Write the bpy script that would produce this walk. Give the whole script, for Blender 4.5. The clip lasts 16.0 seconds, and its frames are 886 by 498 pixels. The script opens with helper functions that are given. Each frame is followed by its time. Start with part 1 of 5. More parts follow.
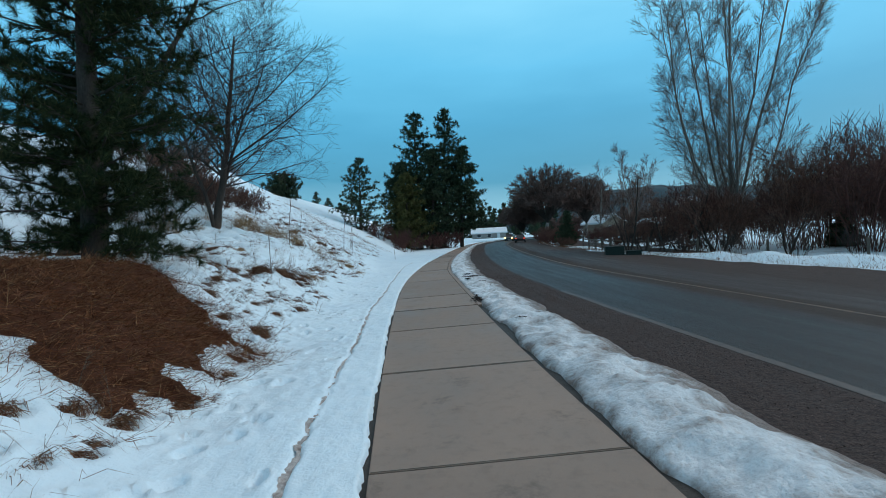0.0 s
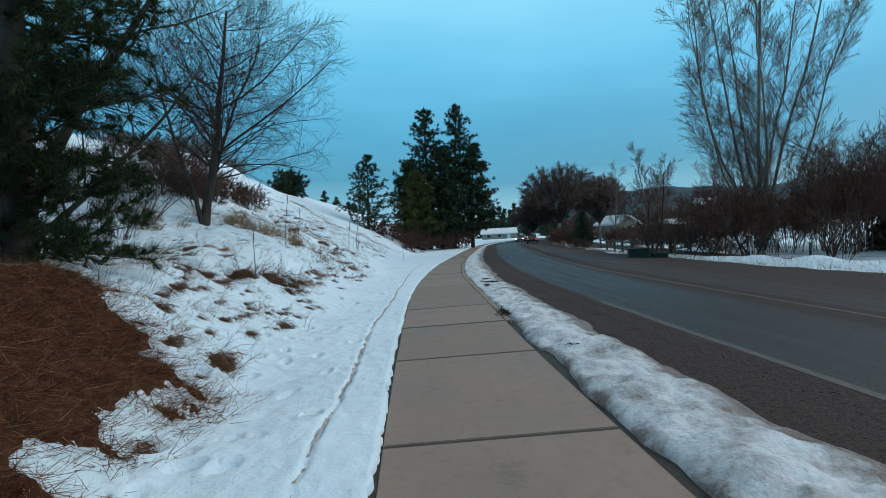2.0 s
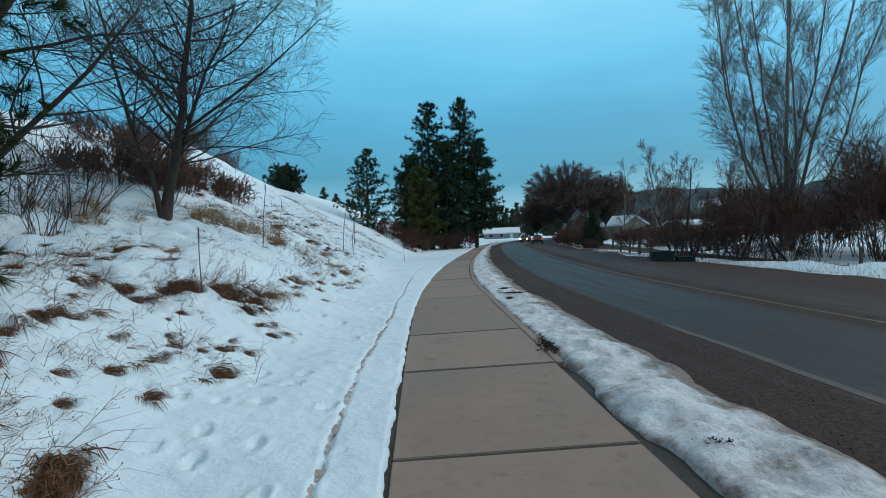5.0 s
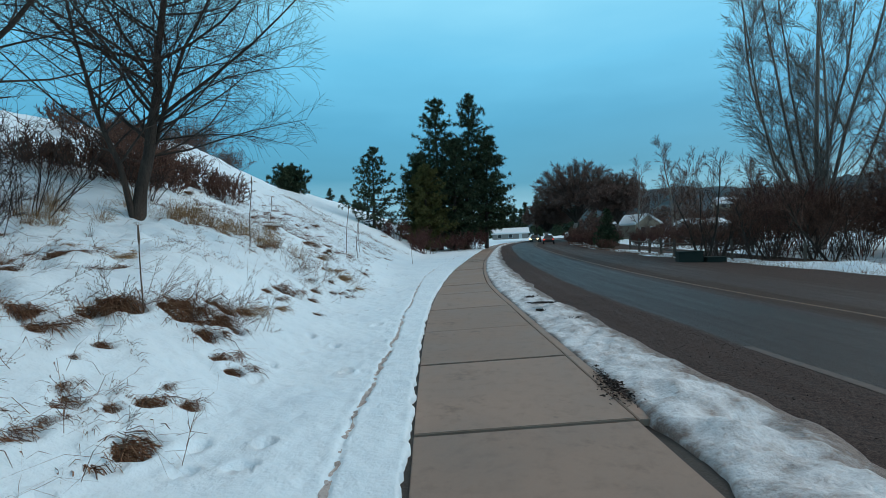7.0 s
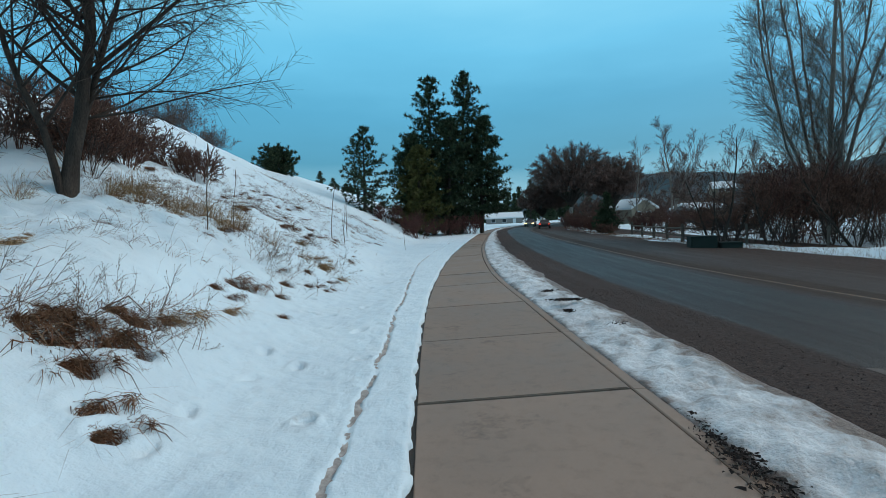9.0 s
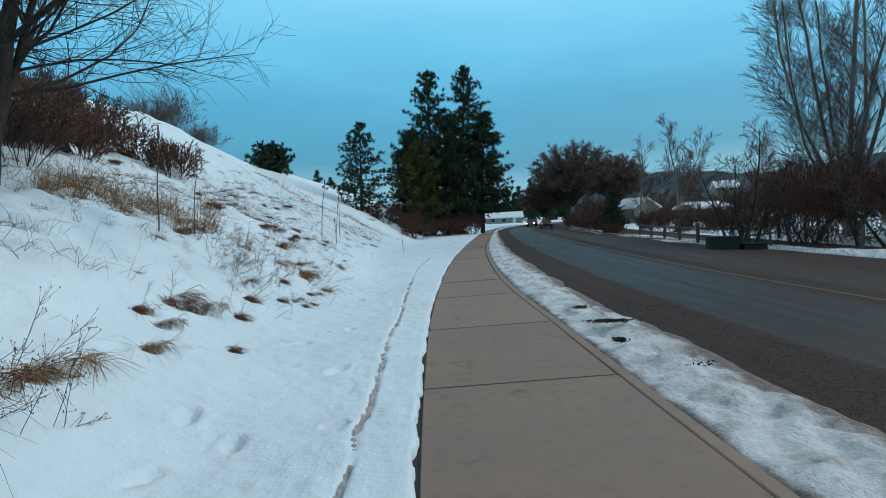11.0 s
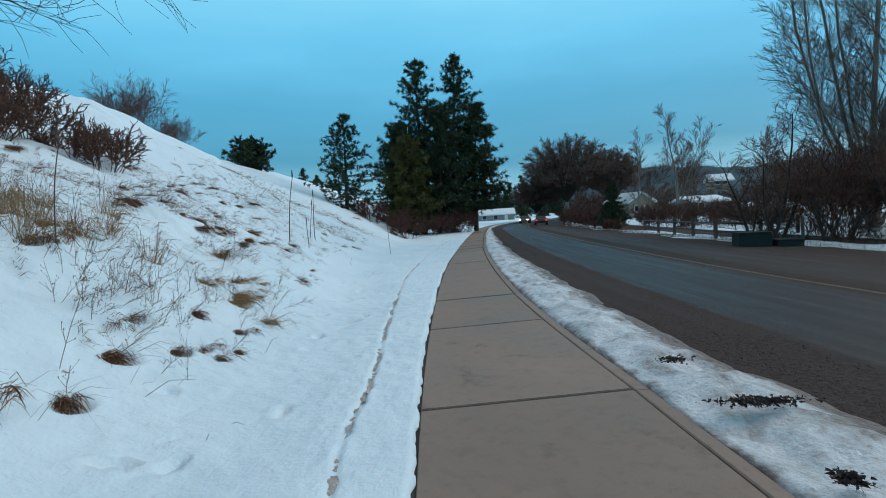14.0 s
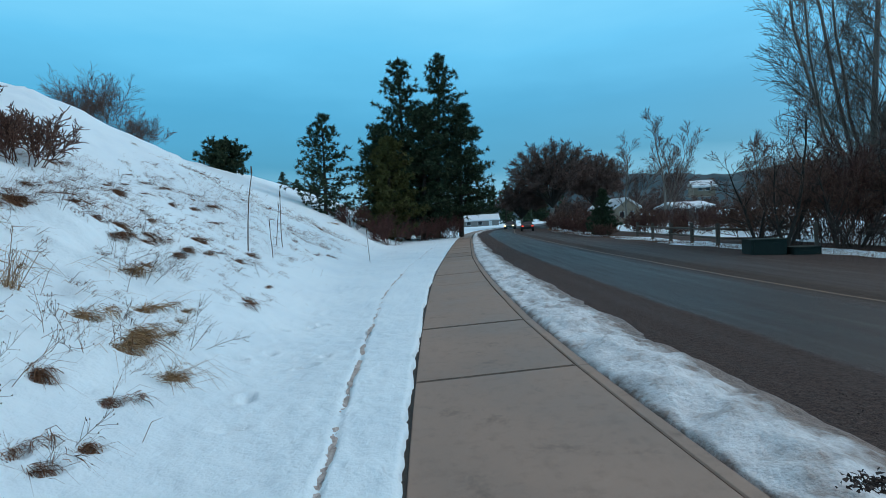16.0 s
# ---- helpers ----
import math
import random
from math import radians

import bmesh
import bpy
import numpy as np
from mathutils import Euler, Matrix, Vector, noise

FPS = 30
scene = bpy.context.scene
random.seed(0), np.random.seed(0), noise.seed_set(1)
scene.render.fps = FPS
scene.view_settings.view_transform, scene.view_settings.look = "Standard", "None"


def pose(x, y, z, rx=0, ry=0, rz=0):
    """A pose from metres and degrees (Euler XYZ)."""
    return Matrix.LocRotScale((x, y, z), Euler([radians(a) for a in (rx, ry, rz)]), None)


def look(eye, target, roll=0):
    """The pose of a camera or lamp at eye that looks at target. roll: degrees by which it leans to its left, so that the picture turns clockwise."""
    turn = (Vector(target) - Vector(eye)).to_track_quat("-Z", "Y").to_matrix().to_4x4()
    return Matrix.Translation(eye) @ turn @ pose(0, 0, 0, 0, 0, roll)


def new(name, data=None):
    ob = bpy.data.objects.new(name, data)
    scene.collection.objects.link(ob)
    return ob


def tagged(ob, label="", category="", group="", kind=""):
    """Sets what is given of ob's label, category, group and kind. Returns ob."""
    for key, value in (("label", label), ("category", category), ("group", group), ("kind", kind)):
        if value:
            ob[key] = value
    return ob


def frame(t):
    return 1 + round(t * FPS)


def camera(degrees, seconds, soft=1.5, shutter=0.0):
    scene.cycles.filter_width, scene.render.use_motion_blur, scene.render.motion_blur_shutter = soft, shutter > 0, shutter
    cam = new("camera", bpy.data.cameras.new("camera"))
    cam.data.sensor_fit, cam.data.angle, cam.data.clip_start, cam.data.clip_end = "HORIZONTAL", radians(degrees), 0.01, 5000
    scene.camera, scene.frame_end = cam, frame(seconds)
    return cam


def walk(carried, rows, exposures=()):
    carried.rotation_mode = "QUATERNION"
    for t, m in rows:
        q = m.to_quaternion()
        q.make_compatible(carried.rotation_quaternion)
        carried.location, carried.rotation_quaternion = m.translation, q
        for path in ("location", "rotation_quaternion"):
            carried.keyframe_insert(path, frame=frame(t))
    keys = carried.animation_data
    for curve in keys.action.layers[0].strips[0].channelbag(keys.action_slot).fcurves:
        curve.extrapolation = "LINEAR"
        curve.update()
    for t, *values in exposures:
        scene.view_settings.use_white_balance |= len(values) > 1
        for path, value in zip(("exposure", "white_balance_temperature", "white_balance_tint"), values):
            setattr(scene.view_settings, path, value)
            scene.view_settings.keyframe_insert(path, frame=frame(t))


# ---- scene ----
cam = camera(84.5, 16.0, soft=0.85)
PATH = [
    (0, (1.216, -0.852, 1.579), (1.075, 1.143, 1.527), -3.2),
    (0.5, (1.153, -0.341, 1.586), (0.984, 1.651, 1.516), -3.6),
    (1, (1.032, 0.163, 1.555), (0.84, 2.153, 1.494), -3.5),
    (1.5, (0.958, 0.711, 1.541), (0.809, 2.705, 1.494), -3.4),
    (2, (0.865, 1.199, 1.569), (0.689, 3.191, 1.52), -2.8),
    (2.5, (0.745, 1.713, 1.566), (0.577, 3.706, 1.535), -2.5),
    (3, (0.71, 2.176, 1.581), (0.572, 4.171, 1.566), -2.9),
    (3.5, (0.644, 2.59, 1.557), (0.46, 4.581, 1.539), -2.3),
    (4, (0.548, 3.089, 1.582), (0.392, 5.082, 1.541), -2.3),
    (6.5, (0.123, 5.336, 1.609), (-0.097, 7.324, 1.553), -2.0),
    (7, (0.041, 5.863, 1.588), (-0.168, 7.852, 1.54), -2.6),
    (7.5, (-0.052, 6.318, 1.565), (-0.294, 8.302, 1.506), -2.7),
    (8, (-0.151, 6.819, 1.575), (-0.306, 8.81, 1.473), -3.2),
    (8.5, (-0.204, 7.341, 1.558), (-0.354, 9.332, 1.442), -2.9),
    (9, (-0.307, 7.879, 1.527), (-0.488, 9.868, 1.415), -2.5),
    (11.5, (-0.645, 10.174, 1.522), (-0.817, 12.163, 1.409), -2.6),
    (12, (-0.726, 10.695, 1.524), (-0.871, 12.687, 1.416), -2.6),
    (12.5, (-0.772, 11.184, 1.516), (-0.939, 13.173, 1.402), -3.6),
    (13, (-0.862, 11.71, 1.498), (-1.065, 13.696, 1.384), -3.3),
    (13.5, (-0.895, 12.219, 1.517), (-1.03, 14.212, 1.414), -3.2),
    (14, (-0.904, 12.677, 1.521), (-1.043, 14.668, 1.397), -3.3),
    (14.5, (-0.978, 13.233, 1.507), (-1.088, 15.228, 1.399), -3.4),
    (15, (-1.089, 13.76, 1.515), (-1.16, 15.756, 1.404), -3.4),
    (15.5, (-1.035, 14.187, 1.515), (-1.161, 16.18, 1.392), -3.4),
    (16, (-1.119, 14.774, 1.496), (-1.189, 16.77, 1.392), -3.2),
]
walk(cam, [(t, look(eye, target, roll)) for t, eye, target, roll in PATH],
     [(0, 0, 6400, 10), (1, 0, 6500, 10), (4, 0, 6600, 10), (8, 0, 6720, 11), (12.5, 0, 6600, 10), (14, 0, 6500, 10), (16, 0, 6200, 10)])

# ---- world, sun, exposure ----
world = bpy.data.worlds.new("overcast_sky")
scene.world = world
world.use_nodes = True
wn, wl = world.node_tree.nodes, world.node_tree.links
wn.clear()
w_out = wn.new("ShaderNodeOutputWorld")
w_sky = wn.new("ShaderNodeTexSky")
w_sky.sky_type = "NISHITA"
w_sky.sun_disc = False
w_sky.sun_elevation = radians(35)
w_sky.sun_rotation = radians(72)
w_bg1 = wn.new("ShaderNodeBackground")
w_bg1.inputs["Strength"].default_value = 0.015
wl.new(w_sky.outputs[0], w_bg1.inputs["Color"])
w_tc = wn.new("ShaderNodeTexCoord")
w_sep = wn.new("ShaderNodeSeparateXYZ")
wl.new(w_tc.outputs["Generated"], w_sep.inputs[0])
w_noise = wn.new("ShaderNodeTexNoise")
w_noise.inputs["Scale"].default_value = 3.2
w_noise.inputs["Detail"].default_value = 5
w_map = wn.new("ShaderNodeMapping")
w_map.inputs["Scale"].default_value = (1, 1, 4)
wl.new(w_tc.outputs["Generated"], w_map.inputs["Vector"])
wl.new(w_map.outputs[0], w_noise.inputs["Vector"])
w_add = wn.new("ShaderNodeMath")
w_add.operation = "MULTIPLY_ADD"
w_add.inputs[1].default_value = 0.10
wl.new(w_noise.outputs["Fac"], w_add.inputs[0])
wl.new(w_sep.outputs["Z"], w_add.inputs[2])
w_ramp = wn.new("ShaderNodeValToRGB")
wl.new(w_add.outputs[0], w_ramp.inputs[0])
SKY = [(0.0, (0.42, 0.58, 0.65)), (0.06, (0.44, 0.68, 0.78)), (0.10, (0.19, 0.48, 0.64)), (0.17, (0.055, 0.315, 0.49)),
       (0.27, (0.075, 0.40, 0.635)), (0.37, (0.135, 0.56, 0.85)), (0.50, (0.27, 0.74, 1.0)), (0.68, (0.38, 0.52, 0.63)), (1.0, (0.37, 0.36, 0.36))]
while len(w_ramp.color_ramp.elements) < len(SKY):
    w_ramp.color_ramp.elements.new(0.5)
for e, (p, c) in zip(w_ramp.color_ramp.elements, SKY):
    e.position, e.color = p, (*c, 1)
w_bg2 = wn.new("ShaderNodeBackground")
w_bg2.inputs["Strength"].default_value = 0.95
wl.new(w_ramp.outputs[0], w_bg2.inputs["Color"])
w_sum = wn.new("ShaderNodeAddShader")
wl.new(w_bg1.outputs[0], w_sum.inputs[0])
wl.new(w_bg2.outputs[0], w_sum.inputs[1])
wl.new(w_sum.outputs[0], w_out.inputs["Surface"])

sun = new("sun", bpy.data.lights.new("sun", "SUN"))
sun.data.energy = 1.0
sun.data.angle = radians(22)
sun.data.color = (1.0, 0.945, 0.88)
sun.matrix_world = look((15, 5, 11), (0, 0, 0))


# ---- materials ----
def mat(name, rough=0.8, metal=0.0, spec=0.5):
    m = bpy.data.materials.new(name)
    m.use_nodes = True
    b = m.node_tree.nodes["Principled BSDF"]
    b.inputs["Roughness"].default_value = rough
    b.inputs["Metallic"].default_value = metal
    b.inputs["Specular IOR Level"].default_value = spec
    return m, m.node_tree.nodes, m.node_tree.links, b


def tex(nodes, links, scale, detail=6, rough=0.6, source="Object", stretch=(1, 1, 1)):
    tc = nodes.new("ShaderNodeTexCoord")
    mp = nodes.new("ShaderNodeMapping")
    mp.inputs["Scale"].default_value = stretch
    links.new(tc.outputs[source], mp.inputs["Vector"])
    n = nodes.new("ShaderNodeTexNoise")
    n.inputs["Scale"].default_value = scale
    n.inputs["Detail"].default_value = detail
    n.inputs["Roughness"].default_value = rough
    links.new(mp.outputs[0], n.inputs["Vector"])
    return n.outputs["Fac"]


def ramp(nodes, links, fac, stops):
    r = nodes.new("ShaderNodeValToRGB")
    while len(r.color_ramp.elements) < len(stops):
        r.color_ramp.elements.new(0.5)
    for e, (p, c) in zip(r.color_ramp.elements, stops):
        e.position, e.color = p, (*c, 1) if len(c) == 3 else c
    links.new(fac, r.inputs[0])
    return r.outputs[0]


def grey(v):
    return (v, v, v)


def blend(nodes, links, fac, a, b, mode="MIX"):
    m = nodes.new("ShaderNodeMix")
    m.data_type, m.blend_type = "RGBA", mode
    for sock, v in ((m.inputs[0], fac), (m.inputs[6], a), (m.inputs[7], b)):
        if isinstance(v, (int, float)):
            sock.default_value = v
        elif isinstance(v, tuple):
            sock.default_value = (*v, 1)
        else:
            links.new(v, sock)
    return m.outputs[2]


def arith(nodes, links, op, a, b=0.0, c=0.0, clamp=False):
    m = nodes.new("ShaderNodeMath")
    m.operation, m.use_clamp = op, clamp
    for sock, v in zip(m.inputs, (a, b, c)):
        if isinstance(v, (int, float)):
            sock.default_value = v
        else:
            links.new(v, sock)
    return m.outputs[0]


def bump(nodes, links, b, height, strength=0.4, distance=0.02):
    n = nodes.new("ShaderNodeBump")
    n.inputs["Strength"].default_value = strength
    n.inputs["Distance"].default_value = distance
    links.new(height, n.inputs["Height"])
    links.new(n.outputs[0], b.inputs["Normal"])


def mottled(name, dark, light, scale=6, fine=60, rough=0.8, relief=0.3, distance=0.01, spec=0.4, stretch=(1, 1, 1), metal=0.0):
    """A surface of one colour family with coarse blotches, fine grain and relief."""
    m, nd, lk, b = mat(name, rough, metal, spec)
    coarse = tex(nd, lk, scale, stretch=stretch)
    grain = tex(nd, lk, fine, 3, stretch=stretch)
    mixed = arith(nd, lk, "MULTIPLY_ADD", grain, 0.5, arith(nd, lk, "MULTIPLY", coarse, 0.5))
    lk.new(ramp(nd, lk, mixed, [(0.3, dark), (0.7, light)]), b.inputs["Base Color"])
    bump(nd, lk, b, mixed, relief, distance)
    return m


def snow_material():
    m, nd, lk, b = mat("snow", 0.55, 0, 0.35)
    coarse = tex(nd, lk, 0.7, 5)
    fine = tex(nd, lk, 22, 5, 0.7)
    crust = tex(nd, lk, 5, 4, 0.6)
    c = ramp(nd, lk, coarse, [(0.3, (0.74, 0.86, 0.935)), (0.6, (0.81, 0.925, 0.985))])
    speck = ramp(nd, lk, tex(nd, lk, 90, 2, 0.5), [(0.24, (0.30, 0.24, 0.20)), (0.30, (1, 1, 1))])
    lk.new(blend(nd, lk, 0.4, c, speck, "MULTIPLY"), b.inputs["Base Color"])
    h = arith(nd, lk, "MULTIPLY_ADD", fine, 0.35, crust)
    bump(nd, lk, b, h, 0.7, 0.045)
    return m


def ridge_material():
    m, nd, lk, b = mat("ploughed_snow", 0.5, 0, 0.4)
    uv = nd.new("ShaderNodeUVMap")
    sp = nd.new("ShaderNodeSeparateXYZ")
    lk.new(uv.outputs[0], sp.inputs[0])
    n1 = tex(nd, lk, 2.6, 6, 0.65)
    n2 = tex(nd, lk, 16, 5, 0.65)
    snow = ramp(nd, lk, n2, [(0.3, (0.56, 0.565, 0.585)), (0.58, (0.82, 0.845, 0.87))])
    dirt = ramp(nd, lk, n2, [(0.3, (0.10, 0.07, 0.06)), (0.7, (0.30, 0.235, 0.205))])
    edge = ramp(nd, lk, sp.outputs["X"], [(0.0, grey(0.55)), (0.10, grey(0.20)), (0.50, grey(0.20)), (0.72, grey(0.46)), (0.90, grey(0.88)), (1.0, grey(1.15))])
    amount = arith(nd, lk, "ADD", edge, arith(nd, lk, "MULTIPLY_ADD", n1, 1.6, -0.80))
    amount = arith(nd, lk, "ADD", amount, arith(nd, lk, "MULTIPLY_ADD", n2, 0.9, -0.45))
    fac = ramp(nd, lk, amount, [(0.18, grey(0)), (0.62, grey(1))])
    lk.new(blend(nd, lk, fac, snow, dirt), b.inputs["Base Color"])
    lump = tex(nd, lk, 38, 3, 0.6)
    bump(nd, lk, b, arith(nd, lk, "MULTIPLY_ADD", lump, 0.35, arith(nd, lk, "MULTIPLY_ADD", n2, 0.7, n1)), 0.8, 0.06)
    return m


def asphalt_material():
    m, nd, lk, b = mat("wet_asphalt", 0.5, 0, 0.22)
    uv = nd.new("ShaderNodeUVMap")
    sp = nd.new("ShaderNodeSeparateXYZ")
    lk.new(uv.outputs[0], sp.inputs[0])
    n1 = tex(nd, lk, 0.5, 5)
    n2 = tex(nd, lk, 5, 6, 0.7)
    n3 = tex(nd, lk, 55, 3, 0.8)
    streak = tex(nd, lk, 3.0, 5, 0.6, "UV", (1.0, 0.05, 1))
    across = arith(nd, lk, "ADD", sp.outputs["X"], arith(nd, lk, "MULTIPLY_ADD", n2, 0.24, -0.12))
    across = arith(nd, lk, "ADD", across, arith(nd, lk, "MULTIPLY_ADD", n1, 0.3, -0.15))
    pos = arith(nd, lk, "DIVIDE", across, 10.0)
    tar = ramp(nd, lk, n3, [(0.3, (0.018, 0.014, 0.013)), (0.7, (0.055, 0.043, 0.038))])
    grit = tex(nd, lk, 17, 4, 0.75)
    mud = ramp(nd, lk, n3, [(0.3, (0.025, 0.017, 0.015)), (0.72, (0.112, 0.076, 0.066))])
    mud = blend(nd, lk, 0.75, mud, ramp(nd, lk, grit, [(0.36, grey(0.38)), (0.50, grey(1.0)), (0.7, grey(1.2))]), "MULTIPLY")
    brown = ramp(nd, lk, n2, [(0.35, (0.030, 0.017, 0.012)), (0.7, (0.075, 0.043, 0.029))])
    dirt = ramp(nd, lk, pos, [(0.0, grey(1)), (0.07, grey(1.0)), (0.128, grey(0.92)), (0.144, grey(0.15)), (0.42, grey(0.12)),
                              (0.49, grey(0.75)), (0.56, grey(0.85)), (0.62, grey(0.45)), (0.80, grey(0.55)), (0.95, grey(1.0))])
    middle = ramp(nd, lk, pos, [(0.44, grey(0)), (0.51, grey(0.8)), (0.57, grey(0.8)), (0.64, grey(0))])
    dirt = arith(nd, lk, "MULTIPLY", dirt, arith(nd, lk, "MULTIPLY_ADD", streak, 0.8, 0.6), clamp=True)
    mud = blend(nd, lk, middle, mud, brown)
    lk.new(blend(nd, lk, dirt, tar, mud), b.inputs["Base Color"])
    wet = arith(nd, lk, "MULTIPLY_ADD", arith(nd, lk, "SUBTRACT", 1.0, dirt), -0.48, 0.92)
    wet = arith(nd, lk, "ADD", wet, arith(nd, lk, "MULTIPLY_ADD", streak, 0.3, -0.15))
    lk.new(wet, b.inputs["Roughness"])
    bump(nd, lk, b, arith(nd, lk, "MULTIPLY_ADD", n3, 0.6, arith(nd, lk, "MULTIPLY_ADD", arith(nd, lk, "MULTIPLY", grit, dirt), 1.6, arith(nd, lk, "MULTIPLY", n2, 0.4))), 0.7, 0.03)
    return m


def concrete_material():
    m, nd, lk, b = mat("concrete", 0.75, 0, 0.4)
    info = nd.new("ShaderNodeObjectInfo")
    n1 = tex(nd, lk, 0.9, 5, 0.6)
    n2 = tex(nd, lk, 7, 6, 0.7)
    n3 = tex(nd, lk, 180, 2, 0.6)
    c = ramp(nd, lk, n1, [(0.25, (0.262, 0.184, 0.141)), (0.75, (0.346, 0.250, 0.197))])
    c = blend(nd, lk, 0.5, c, ramp(nd, lk, n2, [(0.28, grey(0.62)), (0.5, grey(1.0))]), "MULTIPLY")
    c = blend(nd, lk, 0.6, c, ramp(nd, lk, n3, [(0.25, grey(0.7)), (0.75, grey(1.15))]), "MULTIPLY")
    stain = ramp(nd, lk, tex(nd, lk, 1.7, 7, 0.75), [(0.32, grey(0.55)), (0.42, grey(1.0))])
    c = blend(nd, lk, 0.7, c, stain, "MULTIPLY")
    tone = arith(nd, lk, "MULTIPLY_ADD", info.outputs["Random"], 0.14, 0.93)
    cc = nd.new("ShaderNodeCombineColor")
    for k in range(3):
        lk.new(tone, cc.inputs[k])
    c = blend(nd, lk, 1.0, c, cc.outputs[0], "MULTIPLY")
    lk.new(c, b.inputs["Base Color"])
    lk.new(ramp(nd, lk, n1, [(0.3, grey(0.5)), (0.7, grey(0.8))]), b.inputs["Roughness"])
    bump(nd, lk, b, arith(nd, lk, "MULTIPLY_ADD", n3, 0.4, n2), 0.25, 0.006)
    return m


def worn_paint(name, colour, base, keep):
    m, nd, lk, b = mat(name, 0.6)
    n = tex(nd, lk, 9, 7, 0.8)
    f = ramp(nd, lk, n, [(keep, grey(1)), (keep + 0.14, grey(0))])
    lk.new(blend(nd, lk, f, base, colour), b.inputs["Base Color"])
    return m


def island_material(name, stops, rough=0.8, spec=0.2):
    """Colour that varies from blade to blade."""
    m, nd, lk, b = mat(name, rough, 0, spec)
    g = nd.new("ShaderNodeNewGeometry")
    lk.new(ramp(nd, lk, g.outputs["Random Per Island"], stops), b.inputs["Base Color"])
    return m


SNOW = snow_material()
RIDGE = ridge_material()
ASPHALT = asphalt_material()
CONCRETE = concrete_material()
WHITE_LINE = worn_paint("white_line_paint", (0.105, 0.073, 0.058), (0.060, 0.044, 0.037), 0.46)
YELLOW_LINE = worn_paint("yellow_line_paint", (0.20, 0.105, 0.045), (0.060, 0.040, 0.030), 0.44)
SOIL = mottled("wet_soil", (0.014, 0.012, 0.010), (0.070, 0.056, 0.046), 5, 70, 0.7, 0.6, 0.02)
BARK_DARK = mottled("dark_bark", (0.018, 0.014, 0.012), (0.085, 0.066, 0.055), 8, 60, 0.9, 0.7, 0.02, 0.2, (1, 1, 0.25))
BARK_GREY = mottled("grey_bark", (0.13, 0.105, 0.092), (0.36, 0.30, 0.26), 5, 50, 0.9, 0.6, 0.02, 0.2, (1, 1, 0.3))
TWIG_DARK = island_material("dark_twigs", [(0, (0.018, 0.013, 0.012)), (1, (0.080, 0.057, 0.050))])
TWIG_GREY = island_material("grey_twigs", [(0, (0.085, 0.062, 0.053)), (1, (0.25, 0.185, 0.155))])
TWIG_BROWN = island_material("brown_twigs", [(0, (0.055, 0.027, 0.021)), (0.6, (0.12, 0.060, 0.044)), (1, (0.19, 0.10, 0.072))])
TWIG_RED = island_material("reddish_twigs", [(0, (0.05, 0.022, 0.02)), (1, (0.14, 0.06, 0.048))])
TWIG_WILLOW = island_material("willow_twigs", [(0, (0.070, 0.042, 0.036)), (1, (0.20, 0.125, 0.105))])
NEEDLE = island_material("pine_needles", [(0, (0.011, 0.017, 0.008)), (0.7, (0.028, 0.044, 0.019)), (1, (0.075, 0.080, 0.030))], 0.85, 0.1)
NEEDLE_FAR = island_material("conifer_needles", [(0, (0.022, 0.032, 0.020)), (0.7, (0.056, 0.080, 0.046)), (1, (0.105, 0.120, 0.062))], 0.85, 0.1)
NEEDLE_OLIVE = island_material("olive_needles", [(0, (0.052, 0.052, 0.018)), (1, (0.130, 0.122, 0.038))], 0.7, 0.2)
LITTER = island_material("fallen_needles", [(0, (0.060, 0.020, 0.011)), (0.5, (0.18, 0.066, 0.032)), (0.85, (0.29, 0.125, 0.058)), (1, (0.42, 0.26, 0.135))], 0.9, 0.1)
LITTER_BED = mottled("needle_bed", (0.030, 0.012, 0.008), (0.16, 0.066, 0.038), 9, 90, 0.95, 0.9, 0.03, 0.1)
GRASS = island_material("dry_grass", [(0, (0.15, 0.085, 0.045)), (0.5, (0.32, 0.19, 0.10)), (1, (0.48, 0.33, 0.19))], 0.9, 0.1)
GRASS_BROWN = island_material("brown_grass", [(0, (0.070, 0.030, 0.017)), (0.6, (0.19, 0.092, 0.054)), (1, (0.33, 0.20, 0.125))], 0.9, 0.1)
GRIT = island_material("road_grit", [(0, (0.020, 0.015, 0.013)), (0.6, (0.07, 0.052, 0.045)), (1, (0.20, 0.15, 0.13))], 0.85, 0.2)
STALK = island_material("weed_stalks", [(0, (0.055, 0.042, 0.034)), (1, (0.17, 0.13, 0.10))], 0.9, 0.1)
WOOD = mottled("weathered_wood", (0.045, 0.036, 0.030), (0.15, 0.125, 0.105), 4, 50, 0.85, 0.5, 0.01, 0.2, (1, 1, 6))
BOX_GREEN = mottled("green_enamel", (0.006, 0.014, 0.011), (0.013, 0.026, 0.021), 3, 60, 0.75, 0.1, 0.004)
HOUSE_WHITE = mottled("pale_siding", (0.20, 0.18, 0.165), (0.30, 0.27, 0.25), 3, 30, 0.8, 0.3, 0.02, 0.3, (0.2, 0.2, 6))
HOUSE_TAN = mottled("tan_siding", (0.20, 0.15, 0.11), (0.32, 0.25, 0.19), 3, 30, 0.8, 0.3, 0.02, 0.3, (0.2, 0.2, 6))
HOUSE_GREY = mottled("grey_siding", (0.14, 0.14, 0.14), (0.22, 0.22, 0.22), 3, 30, 0.8, 0.3, 0.02, 0.3, (0.2, 0.2, 6))
